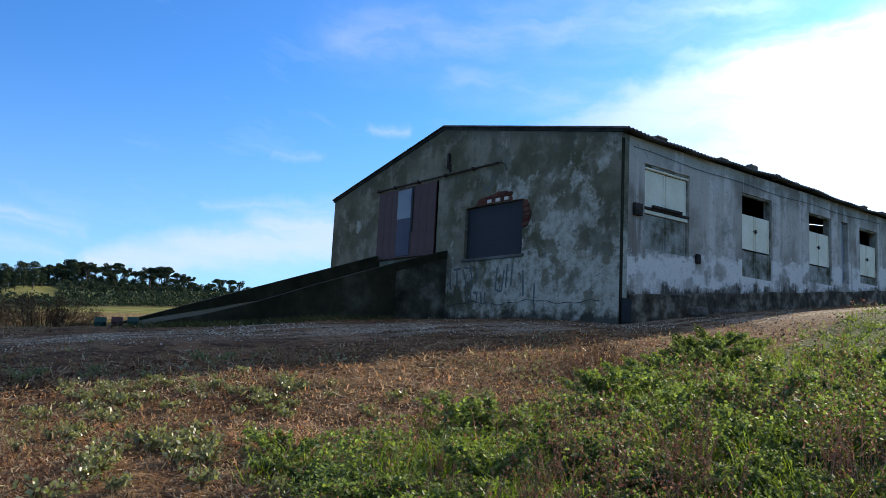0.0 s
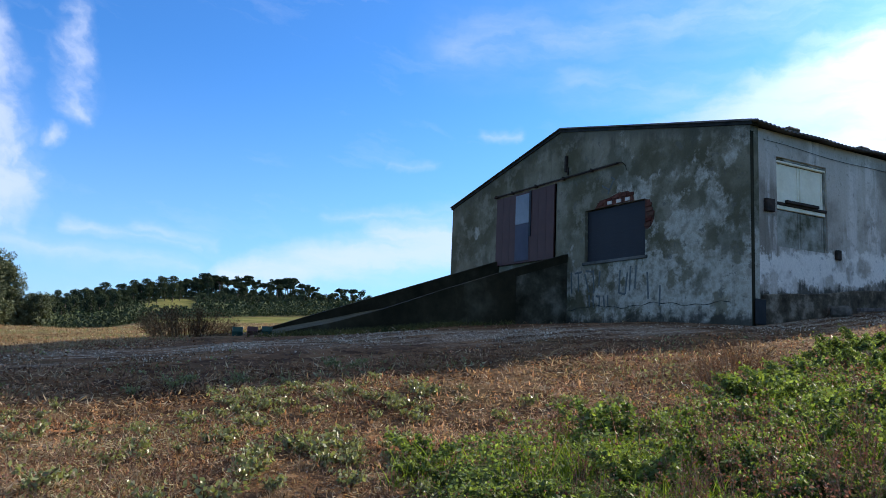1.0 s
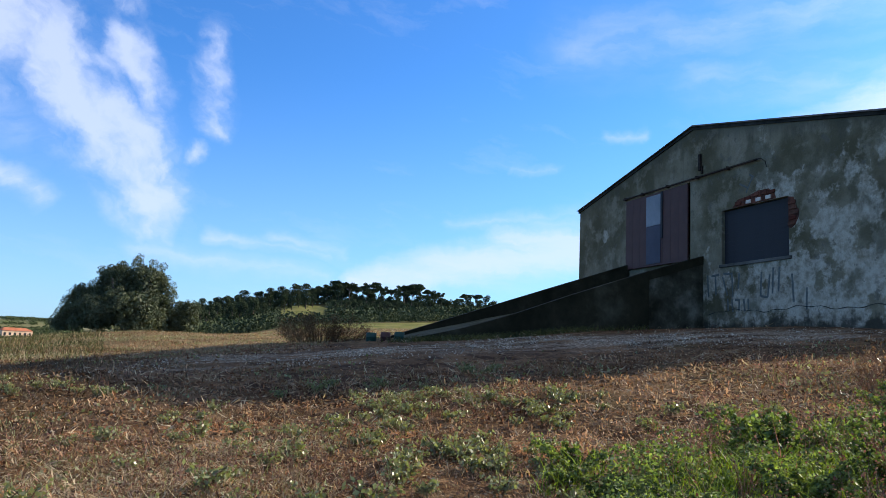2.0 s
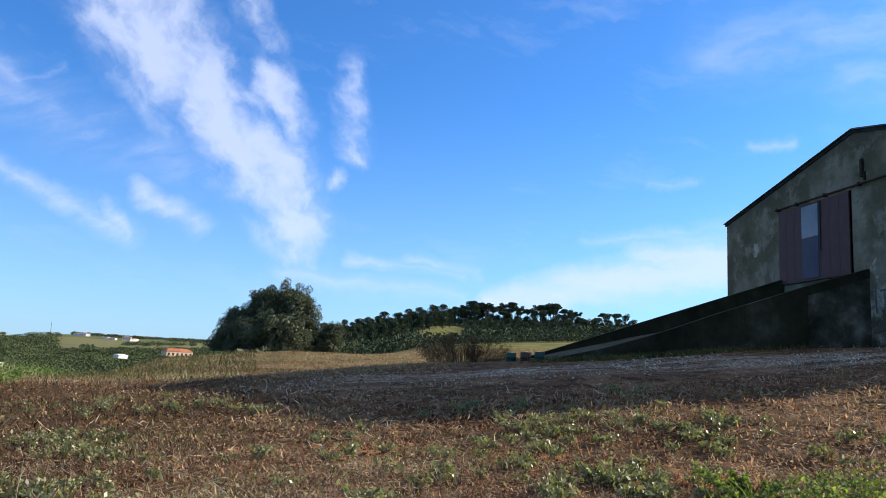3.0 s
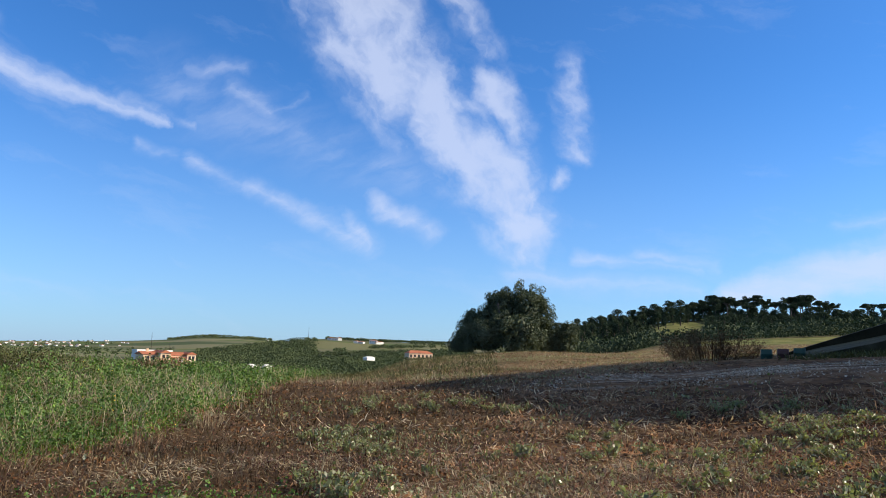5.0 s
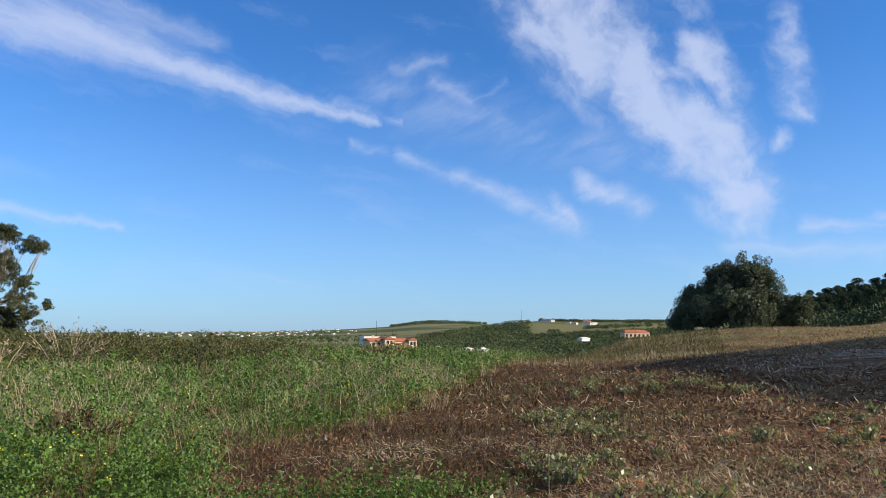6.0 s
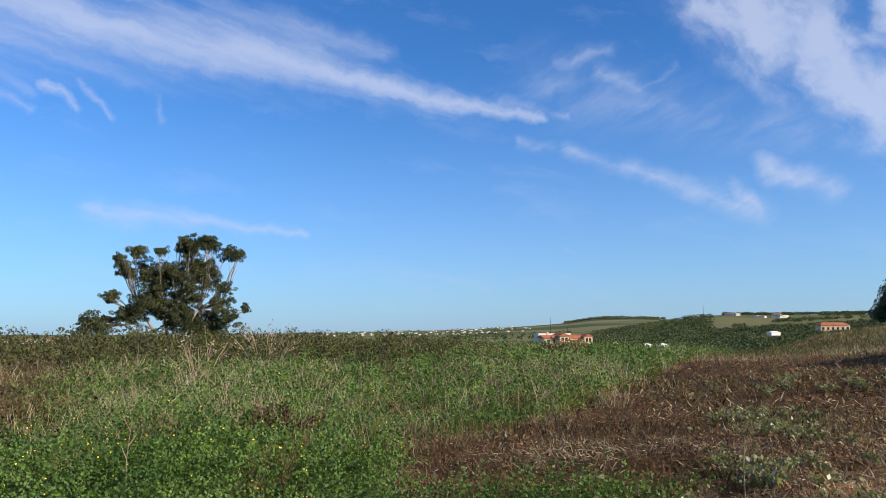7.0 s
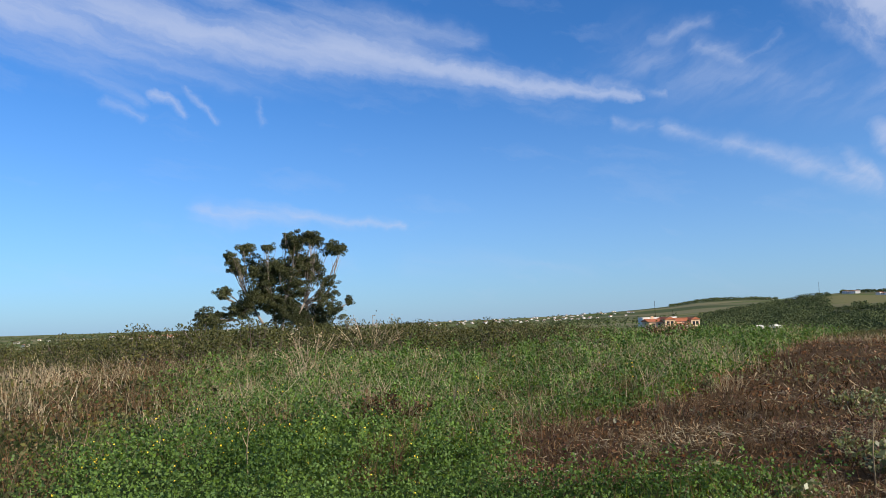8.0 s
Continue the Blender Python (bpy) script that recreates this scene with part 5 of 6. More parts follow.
for x0, x1, y0, y1, eave, rise, way in ((-5.6, -2.4, -2.0, 3.0, 1.35, 0.65, True), (-2.4, -0.2, -3.2, 3.0, 1.75, 0.60, False), (-0.2, 3.6, -1.6, 3.0, 1.30, 0.75, True), (3.6, 5.5, -2.6, 2.4, 1.60, 0.55, False)):
    part("wall", mesh_of("wall", *box(x0, y0, -3.0, x1, y1, eave), OCHRE_WALL), farm)
    part("roof", mesh_of("roof", *gabled(x0, x1, y0, y1, eave + 0.004, rise, way), TILE_ROOF), farm)
    for k in range(2):
        wx = x0 + (x1 - x0) * (0.3 + 0.4 * k)
        part("window", mesh_of("window", *box(wx - 0.28, y0 - 0.03, eave - 1.15, wx + 0.28, y0 + 0.05, eave - 0.35), DARK_GLASS), farm)
for k in range(5):
    part("column", mesh_of("column", *box(-0.1 + 0.9 * k, -2.3, -3.0, 0.12 + 0.9 * k, -2.08, 0.75), WHITEWASH), farm)
part("loggia_roof", mesh_of("loggia_roof", *box(-0.2, -2.5, 0.754, 3.7, -1.62, 0.95), TILE_ROOF), farm)
part("chimney", mesh_of("chimney", *box(-4.3, 0.2, 1.5, -3.8, 0.7, 2.6), OCHRE_WALL), farm)
barn2 = house(OCHRE_WALL, 13.0, 6.0, 0.9, TILE_ROOF, "long low house with a red tiled roof beside the wood", wins=6, pitch=0.24)
x, y, z = at_ground(98.9, 400)
barn2.matrix_world = pose(x, y, EYE_UP + 400 * math.tan(radians(0.20)), 0, 0, 122.0)
tops = [(-math.sin(radians(yaw)) * d, math.cos(radians(yaw)) * d, 0.1 + g.uniform(-0.6, 0.3) - k * 1.6, 1.7) for yaw in np.arange(97.3, 100.5, 0.22) for k, d in enumerate((390, 385, 380))]
lumps("house_trees", tops, WOOD_LEAF, "dark tree crowns before the red roofed house", "trees", 6, 60, 0.3)
for yaw, dist, wide, rise in ((102.5, 330, 4.6, -0.07), (110.9, 230, 3.0, -0.92), (109.8, 235, 2.4, -0.90)):
    shed = house(WHITEWASH, wide, 2.4, 0.15, WHITEWASH, "pale low shed among the valley trees", "pale sheds in the valley", wins=0, pitch=0.22, foot=-1.0)
    x, y, z = at_ground(yaw, dist)
    shed.matrix_world = pose(x, y, EYE_UP - 0.4 + dist * math.tan(radians(rise)), 0, 0, yaw + 45)
villa = house(WHITEWASH, 8.5, 7.0, 3.6, TILE_ROOF, "small white house on a distant hillside", "white houses of the far villages", pitch=0.14)
g = np.random.default_rng(50)
x, y, z = at_ground(102.2, 880)
villa.matrix_world = pose(x, y, z, 0, 0, 95)
rows = [(105.3, 935), (105.0, 930), (104.7, 930), (103.4, 880), (103.1, 878), (101.95, 870), (101.75, 872), (110.1, 2450), (109.9, 2440), (110.3, 2460), (109.7, 2440)]
rows += [(g.uniform(119, 140), g.uniform(1500, 2600)) for k in range(120)] + [(g.normal(152.8, 1.5), g.uniform(900, 1700)) for k in range(120)] + [(g.uniform(137, 152), g.uniform(1500, 2600)) for k in range(30)] + [(g.uniform(155, 166), g.uniform(800, 1600)) for k in range(14)]
for yaw, dist in rows:
    x, y, z = at_ground(yaw, dist)
    o = copy_thing(villa, pose(x, y, z, 0, 0, g.uniform(0, 180)))
    o.scale = (g.uniform(0.5, 1.0), 0.7, g.uniform(0.5, 0.8))
mast = thing("mast", mesh_of("mast", *tube([(0, 0, -2), (0, 0, 14)], [0.24, 0.12], 5), IRON), "thin lattice mast on the far ridge", "mast")
mast.matrix_world = pose(*at_ground(106.9, 950))
for yaw, hh in ((117.6, 9.0), (116.4, 7.0)):
    x, y, z = at_ground(yaw, 190)
    thing("pole", mesh_of("pole", *tube([(0, 0, -2), (0, 0, hh)], [0.06, 0.04], 5), IRON), "thin pole beside the country house", "pole", at=pose(x, y, z, 0, 2, 0))

# ------------------------------------------------------------ weeds, grass and litter
def scatter(g, n, yaw0, yaw1, r0, r1, keep):
    """Feet on the ground, thinning out with the distance from the field's near end, where keep(x, y) allows with that chance."""
    yaw, r = np.radians(g.uniform(yaw0, yaw1, n)), np.exp(g.uniform(math.log(r0), math.log(r1), n))
    x, y = -np.sin(yaw) * r, np.cos(yaw) * r
    ok = g.uniform(0, 1, n) < keep(x, y)
    x, y = x[ok], y[ok]
    return np.stack([x, y, land(x, y)], 1)


def coarse(feet):
    """How much larger the pieces may be, farther out, where there are fewer."""
    return np.clip(np.hypot(feet[:, 0], feet[:, 1]) / 6.0, 0.62, 2.1)


def patchy(x, y, scale, seed):
    """A cheap smooth pattern of 0 to 1."""
    a = np.sin(x * scale + seed) * np.cos(y * scale * 1.13 - seed * 1.7) + 0.6 * np.sin((x + y) * scale * 1.9 + seed * 2.3) + 0.5 * np.sin((x * 0.7 - y) * scale * 3.1 + seed)
    return np.clip(0.5 + a * 0.33, 0, 1)


def brown(x, y):
    return (1 - green_left(x, y)) * (1 - green_right(x, y))


def lying(g, feet, length, width, lift=0.03, tilt=0.35):
    """Broken stalks that lie about, as thin quads."""
    n = len(feet)
    a = g.uniform(0, 2 * np.pi, n)
    t = g.normal(0, tilt, n)
    l = length * g.uniform(0.4, 1.5, n)
    way = np.stack([np.cos(a) * np.cos(t), np.sin(a) * np.cos(t), np.abs(np.sin(t))], 1) * l[:, None]
    side = np.stack([-np.sin(a), np.cos(a), g.uniform(-0.6, 0.6, n)], 1) * (width * g.uniform(0.5, 1.6, n))[:, None] * 0.5
    c = feet + np.stack([0 * a, 0 * a, g.uniform(0, lift, n)], 1)
    return np.stack([c - side, c + way * 0.5 + side, c + way, c + way * 0.5 - side], 1)


def stuff(name, quads, mat, label, category):
    return thing(name, quads_mesh(name, np.concatenate(quads), mat), label, category, kind="stuff")


g = np.random.default_rng(101)


def yard(x, y):
    """The trodden bare earth before the gable end, cleared of litter to follow the building's shadow."""
    return smooth(-x, 12.0, 15.0) * (1 - smooth(-x, 27, 32)) * smooth(y + 0.25 * x, -3.5, -0.5)


def off_drive(x, y):
    return brown(x, y) * (1 - track(x, y)) * (1 - 0.92 * yard(x, y)) * (1 - ((x < -13.9) & (y > 17.0)))


def field(n, keep):
    f = scatter(g, n, 25, 150, 3.0, 62, keep)
    return f, coarse(f)


f, c = field(130000, lambda x, y: off_drive(x, y) * (1 - smooth(-y, 0.6, 2.4)) * (1 - 0.4 * smooth(np.hypot(x, y), 6.5, 9.5)))
f2, c2 = field(130000, lambda x, y: off_drive(x, y) * (1 - 0.85 * smooth(-y, 0.6, 2.4)) * smooth(patchy(x, y, 3.1, 3.0) * 0.6 + patchy(x, y, 9.0, 1.0) * 0.4, 0.35, 0.65))
stuff("dry_litter", [lying(g, f, 0.050 * c, 0.009 * c, 0.05, 0.6), lying(g, f2, 0.030 * c2 ** 0.8, 0.017 * c2 ** 0.8, 0.06, 0.9)], DRY, "broken brown stalks and dead leaves strewn over the field", "plant litter")
f, c = field(64000, lambda x, y: off_drive(x, y) * patchy(x, y, 0.9, 2.0) ** 1.3)
stuff("dry_stubble", [blades(g, f, 0.07 * c ** 0.7, 0.006 * c, 0.9, 2)], DEAD_WEED, "short dry brown stubble standing in the field", "stubble")
f, c = field(75000, lambda x, y: off_drive(x, y) * (1 - 0.6 * smooth(-y, 0.5, 2.0)) * smooth(patchy(x, y, 0.9, 5.0) * 0.5 + patchy(x, y, 6.0, 2.0) * 0.5, 0.45, 0.65))
stuff("straw_bits", [lying(g, f, 0.085 * c, 0.0085 * c, 0.06, 0.35)], STRAW, "bleached straw scattered among the weeds", "straw")
f, c = field(34000, lambda x, y: off_drive(x, y) * smooth(patchy(x, y, 0.55, 9.0), 0.50, 0.85))
f2, c2 = field(44000, lambda x, y: off_drive(x, y) * smooth(patchy(x, y, 0.55, 9.0), 0.35, 0.8) * smooth(patchy(x, y, 1.4, 1.0), 0.35, 0.8))
stuff("field_grass", [blades(g, f, 0.065 * c ** 0.7, 0.007 * c, 0.7, 1), leaves(g, f2 + (0, 0, 0.03), 0.034 * c2 ** 0.9, 0.024 * c2 ** 0.9, 0.4)], WEED, "low pale green grass and seedlings in patches", "grass")
f = scatter(g, 27000, 80, 126, 3.0, 8.0, lambda x, y: off_drive(x, y) * smooth(patchy(x, y, 1.2, 5.0), 0.25, 0.7))
stuff("straw_mat", [lying(g, f, 0.085, 0.0055, 0.05, 0.4)], STRAW, "matted bleached straw on the soil", "straw")
CHIP = material("pale stone chips", ((0.22, 0.175, 0.125), (0.56, 0.475, 0.365)), 2.0, 0.9, random_tint=0.5, island=True, specular=0.05)
f = scatter(g, 110000, 28, 104, 9, 34, lambda x, y: track(x, y) * smooth(patchy(x, y, 0.8, 4.0), 0.15, 0.7) * (1 - ((x < -13.9) & (y > 17.0))))
f2, c2 = field(3500, off_drive)
stuff("stone_chips", [leaves(g, f + (0, 0, 0.008), 0.045, 0.03, 0.0), leaves(g, f2 + (0, 0, 0.01), 0.014 * c2, 0.010 * c2, 0.0)], CHIP, "pale stone chips strewn on the drive", "gravel")



def crumbs(g, feet, size):
    """Crumbs of earth: small rough lumps half sunk in the ground."""
    n = len(feet)
    ring = np.array([(math.cos(a), math.sin(a), 0.0) for a in np.arange(4) * math.pi / 2])
    s = (size * g.uniform(0.4, 1.7, n))[:, None, None]
    low = feet[:, None, :] + (ring + g.uniform(-0.35, 0.35, (n, 4, 3)) * (1, 1, 0)) * s - (0, 0, 0.005)
    high = feet[:, None, :] + (ring * 0.55 + g.uniform(-0.25, 0.25, (n, 4, 3)) * (1, 1, 0.3) + (0, 0, 0.75)) * s
    walls = [np.stack([low[:, k], low[:, (k + 1) % 4], high[:, (k + 1) % 4], high[:, k]], 1) for k in range(4)]
    return np.concatenate(walls + [high])


EARTH = material("crumbly red earth", ((0.070, 0.036, 0.018), (0.200, 0.106, 0.052)), 1.1, 0.95, random_tint=0.5, island=True, fine=0.3, specular=0.05)
f, c = field(52000, lambda x, y: off_drive(x, y) * smooth(patchy(x, y, 1.6, 4.0), 0.25, 0.8))
stuff("earth_crumbs", [crumbs(g, f, 0.013 * c)], EARTH, "crumbs of reddish earth among the litter", "soil")

f, c = field(110000, lambda x, y: off_drive(x, y) * smooth(-y, 0.2, 2.0))
f2, c2 = field(36000, lambda x, y: off_drive(x, y) * smooth(-y, 0.2, 2.0) * smooth(patchy(x, y, 0.9, 1.0), 0.3, 0.7))
stuff("dark_litter", [lying(g, f, 0.055 * c, 0.008 * c, 0.05, 0.5), blades(g, f2, 0.11 * c2 ** 0.4, 0.006 * c2, 0.6, 2)], DARK_LITTER, "dark reddish stubble and litter on darker soil", "plant litter")
f = scatter(g, 22000, 66, 106, 24, 66, lambda x, y: brown(x, y) * (1 - yard(x, y)) * smooth(patchy(x, y, 0.35, 2.0), 0.3, 0.7))
f2 = scatter(g, 22000, 66, 106, 24, 66, lambda x, y: brown(x, y) * (1 - yard(x, y)) * smooth(patchy(x, y, 0.5, 6.0), 0.4, 0.8))
stuff("knoll_grass", [blades(g, f, 0.09, 0.024, 0.8, 1)], DRY, "short dry brown grass over the knoll", "grass")
f3 = scatter(g, 30000, 66, 106, 24, 66, lambda x, y: brown(x, y) * (1 - yard(x, y)) * smooth(patchy(x, y, 0.45, 9.0), 0.45, 0.75))
stuff("knoll_green", [blades(g, f3, 0.08, 0.030, 0.8, 1)], WEED, "short pale green grass over the knoll", "grass")
stuff("knoll_straw", [blades(g, f2, 0.09, 0.018, 0.8, 1)], STRAW, "short bleached grass over the knoll", "grass")

# the lush bank
def bank(n, keep):
    f = scatter(g, n, 8, 66, 2.9, 26, lambda x, y: green_right(x, y) * keep(x, y))
    return f, coarse(f)


def tufts(f, c, blades_each, spread):
    f2 = np.repeat(f, blades_each, axis=0) + g.normal(0, 1, (len(f) * blades_each, 3)) * (spread, spread, 0)
    return f2, np.repeat(c, blades_each)


f, c = tufts(*bank(5600, lambda x, y: smooth(patchy(x, y, 2.3, 6.0), 0.34, 0.66)), 10, 0.05)
stuff("bank_grass", [blades(g, f, 0.21 * c ** 0.3, 0.013 * c ** 0.8, 0.9, 3)], LUSH, "long bright green grass tufts on the bank", "grass")


def domes(x, y):
    """Rounded clumps of weeds, 0 in the gaps between them."""
    return smooth(patchy(x, y, 2.6, 2.0), 0.36, 0.64) * (0.55 + 0.45 * patchy(x, y, 1.1, 4.0))


f, c = bank(24000, lambda x, y: 0.05 + 0.95 * domes(x, y))
tops = domes(f[:, 0], f[:, 1])
weeds = []
for k in range(6):
    off = g.normal(0, 0.05, (len(f), 3))
    off[:, 2] = (0.03 + 0.24 * tops * smooth(np.hypot(f[:, 0], f[:, 1]), 3.0, 6.5) + 0.08 * tops) * g.uniform(0.15, 1.0, len(f)) ** 0.5
    weeds.append(leaves(g, f + off, 0.034 * c ** 0.8, 0.021 * c ** 0.8, 0.15, 0.4, 0.35))
stuff("bank_weeds", weeds, BANK_LEAF, "dull green broad leafed weeds covering the bank", "weeds")
f, c = tufts(*bank(1000, lambda x, y: smooth(patchy(x, y, 1.7, 8.0), 0.42, 0.72)), 5, 0.07)
dead = [blades(g, f, 0.36 * c ** 0.3, 0.006 * c ** 0.8, 0.3, 2)]
for k in range(9):
    off = g.normal(0, 0.05, (len(f), 3))
    off[:, 2] = g.uniform(0.12, 0.46, len(f))
    dead.append(leaves(g, f + off, 0.021 * c ** 0.8, 0.014 * c ** 0.8, 0.2))
stuff("bank_dead_stems", dead, SEED_HEAD, "dead purple brown seed stalks standing among the green", "weeds")
# dead forbs in drifts below the bank
f, c = field(26000, lambda x, y: off_drive(x, y) * smooth(patchy(x, y, 0.8, 7.0), 0.40, 0.70) * (0.25 + 0.75 * smooth(x - (-9.0 - 0.24 * y), -1.5, 1.5)))
dead = [blades(g, f, 0.15 * c ** 0.3, 0.005 * c ** 0.8, 0.5, 2)]
for k in range(4):
    off = g.normal(0, 0.035, (len(f), 3))
    off[:, 2] = g.uniform(0.02, 0.16, len(f))
    dead.append(leaves(g, f + off, 0.018 * c ** 0.9, 0.012 * c ** 0.9, 0.2))
stuff("field_dead_weeds", dead, SEED_HEAD, "low drifts of dead purple brown weeds", "weeds")


# the clover meadow
def canopy(x, y):
    return 0.03 + 0.10 * patchy(x, y, 0.9, 2.0) ** 1.5 + 0.16 * patchy(x, y, 3.4, 5.0) ** 1.7 + 0.20 * patchy(x, y, 8.5, 1.0) ** 2.2


def clover_here(x, y):
    yaw, r = np.degrees(np.arctan2(-x, y)), np.hypot(x, y)
    dry = smooth(yaw, 146, 154) * smooth(r, 7, 10) + smooth(r, 15, 25) * smooth(yaw, 118, 130) + smooth(yaw, 155, 160) * 0.8
    return green_left(x, y) * np.clip(1 - dry, 0, 1)


def dry_here(x, y):
    return np.clip(green_left(x, y) - clover_here(x, y), 0, 1)


def meadow(n, keep, r1=36):
    f = scatter(g, n, 98, 172, 3.0, r1, keep)
    return f, coarse(f)


f, c = meadow(430000, clover_here)
c = np.clip(np.hypot(f[:, 0], f[:, 1]) / 6.0, 0.62, 3.4)
f[:, 2] += canopy(f[:, 0], f[:, 1]) * g.uniform(0.15, 1.0, len(f)) ** 0.6 * c ** 0.3
stuff("clover_leaves", [leaves(g, f, 0.023 * c ** 0.85, 0.016 * c ** 0.85, 0.35)], CLOVER, "dense green clover leaves covering the meadow", "clover")
f, c = meadow(85000, lambda x, y: clover_here(x, y) * np.maximum(smooth(patchy(x, y, 0.6, 3.0), 0.3, 0.8), 0.8 * smooth(np.hypot(x, y), 7, 10)))
stuff("meadow_grass", [blades(g, f, 0.17 * c ** 0.3, 0.0085 * c, 0.7, 2)], LUSH, "green grass blades in the meadow", "grass")
f, c = meadow(5500, lambda x, y: clover_here(x, y) * smooth(patchy(x, y, 0.8, 4.5), 0.40, 0.8))
f[:, 2] += canopy(f[:, 0], f[:, 1]) + 0.015
stuff("yellow_flowers", [leaves(g, f + g.normal(0, 0.003, f.shape), 0.010 * c, 0.009 * c, 0.0) for k in range(2)], FLOWER, "small yellow flowers dotting the clover", "flowers")
f, c = meadow(50000, lambda x, y: np.clip(0.16 * dry_here(x, y) * smooth(patchy(x, y, 1.3, 8.0), 0.4, 0.8) + 0.85 * clover_here(x, y) * smooth(np.hypot(x, y), 9, 14) * smooth(patchy(x, y, 1.1, 2.0), 0.3, 0.7) + 0.60 * clover_here(x, y) * smooth(patchy(x, y, 0.55, 6.0), 0.50, 0.75), 0, 1))
stuff("meadow_straw", [blades(g, f, 0.30 * c ** 0.25, 0.0045 * c, 0.6, 2)], STRAW, "pale dry grass standing in the meadow", "grass")
f, c = meadow(50000, lambda x, y: np.clip(dry_here(x, y) * smooth(patchy(x, y, 0.9, 2.2), 0.25, 0.6) + 0.25 * clover_here(x, y) * smooth(patchy(x, y, 0.7, 1.2), 0.55, 0.85), 0, 1))
quads = [blades(g, f, 0.30 * c ** 0.15, 0.006 * c, 0.6, 2)]
for k in range(3):
    off = g.normal(0, 0.10, (len(f), 3))
    off[:, 2] = g.uniform(0.03, 0.30, len(f))
    quads.append(leaves(g, f + off, 0.020 * c, 0.010 * c, 0.3))
stuff("meadow_dead_weeds", quads, DEAD_WEED, "tangled reddish brown dead weeds", "weeds")
f, c = meadow(90000, lambda x, y: dry_here(x, y) * (0.15 + 0.85 * smooth(1 - patchy(x, y, 0.9, 2.2), 0.3, 0.7)))
f[:, 2] += (0.10 + 0.30 * patchy(f[:, 0], f[:, 1], 1.7, 3.0)) * g.uniform(0, 1, len(f))
stuff("meadow_scrub", [leaves(g, f, 0.034 * c, 0.020 * c, 0.2)], GORSE, "low dark green scrub between the dead weeds", "scrub")
# tall pale grass in wild tufts behind the clover, and the rough slope beyond
f, c = tufts(*meadow(5200, lambda x, y: green_left(x, y) * smooth(np.hypot(x, y), 8, 13) * smooth(patchy(x, y, 0.7, 9.0), 0.35, 0.75), 48), 12, 0.14)
stuff("wild_grass", [blades(g, f, 0.42, 0.006 * c, 0.5, 2)], STRAW, "tall pale dry grass in wild tufts", "grass")
f = scatter(g, 34000, 94, 122, 22, 75, lambda x, y: smooth(np.hypot(x, y), 22, 34))
f2 = scatter(g, 8000, 94, 122, 22, 75, lambda x, y: smooth(patchy(x, y, 0.3, 2.0), 0.5, 0.8))
stuff("slope_grass", [blades(g, f, 0.17, 0.020, 0.6, 1)], GORSE, "rough dull green grass on the falling slope", "grass")
stuff("slope_straw", [blades(g, f2, 0.26, 0.012, 0.6, 1)], STRAW, "pale dry grass on the falling slope", "grass")
# fringe where meadow and dry field meet
f, c = meadow(60000, lambda x, y: smooth(green_left(x, y), 0.02, 0.3) * (1 - smooth(green_left(x, y), 0.7, 1.0)), 30)
stuff("fringe_weeds", [blades(g, f, 0.10 * c ** 0.6, 0.005 * c, 0.8, 2), leaves(g, f + (0, 0, 0.04), 0.026 * c, 0.014 * c, 0.2)], DRY, "dry brown weeds along the edge of the meadow", "weeds")


# the same weeds go on, thinner, on the ground behind
f = scatter(g, 30000, 172, 385, 0.9, 40, lambda x, y: 1.0 - 0.6 * brown(x, y))
stuff("outer_grass", [blades(g, f, 0.16, 0.012 * coarse(f), 0.8, 1)], CLOVER, "rough green grass round the field", "grass")
f = scatter(g, 26000, 0, 360, 0.5, 30, lambda x, y: off_drive(x, y) * (0.2 + 0.8 * patchy(x, y, 0.9, 2.0)))
stuff("outer_litter", [lying(g, f, 0.05 * coarse(f), 0.010 * coarse(f), 0.04, 0.5)], DRY, "broken dry stalks round the standpoint", "plant litter")

# rank grass against the foot of the ramp
f = scatter(g, 70000, 56, 78, 19, 32, lambda x, y: smooth(x, -22.25, -22.15) * (1 - smooth(x, -21.9, -20.6)) * smooth(y, 5.5, 7.5) * (1 - 0.7 * smooth(y, 11.0, 13.0)))
stuff("ramp_grass", [blades(g, f, 0.17, 0.026, 0.9, 2)], GORSE, "rank dull grass along the foot of the loading ramp", "grass")

# single plants that can be told apart
def leafy_plant(seed, tall, spread, n, size, mat, label, category, group, name, stem=0.007, flat=0.0):
    g = np.random.default_rng(seed)
    ob = tagged(new(name), label, category, group)
    stems, pts = [], []
    for k in range(9):
        a, l = g.uniform(0, 6.28), g.uniform(0.4, 1.0)
        end = np.array((math.cos(a) * spread * l, math.sin(a) * spread * l, tall * g.uniform(0.6, 1.0)))
        stems.append(tube([(0, 0, -0.03), tuple(end * (0.35, 0.35, 0.55)), tuple(end)], [stem, stem * 0.7, stem * 0.4], 4))
        for q in range(n // 9):
            u = g.uniform(0.3, 1.05)
            pts.append(end * (u ** 1.3, u ** 1.3, u) + g.normal(0, size * 0.6, 3))
    tagged(part("branching_stem", mesh_of("branching_stem", *joined(*stems), DRY), ob), kind="stuff")
    tagged(part("foliage", quads_mesh("foliage", leaves(g, np.array(pts), size, size * 0.66, 0.4 * (1 - flat), 0.4, flat), mat), ob), kind="stuff")
    return ob


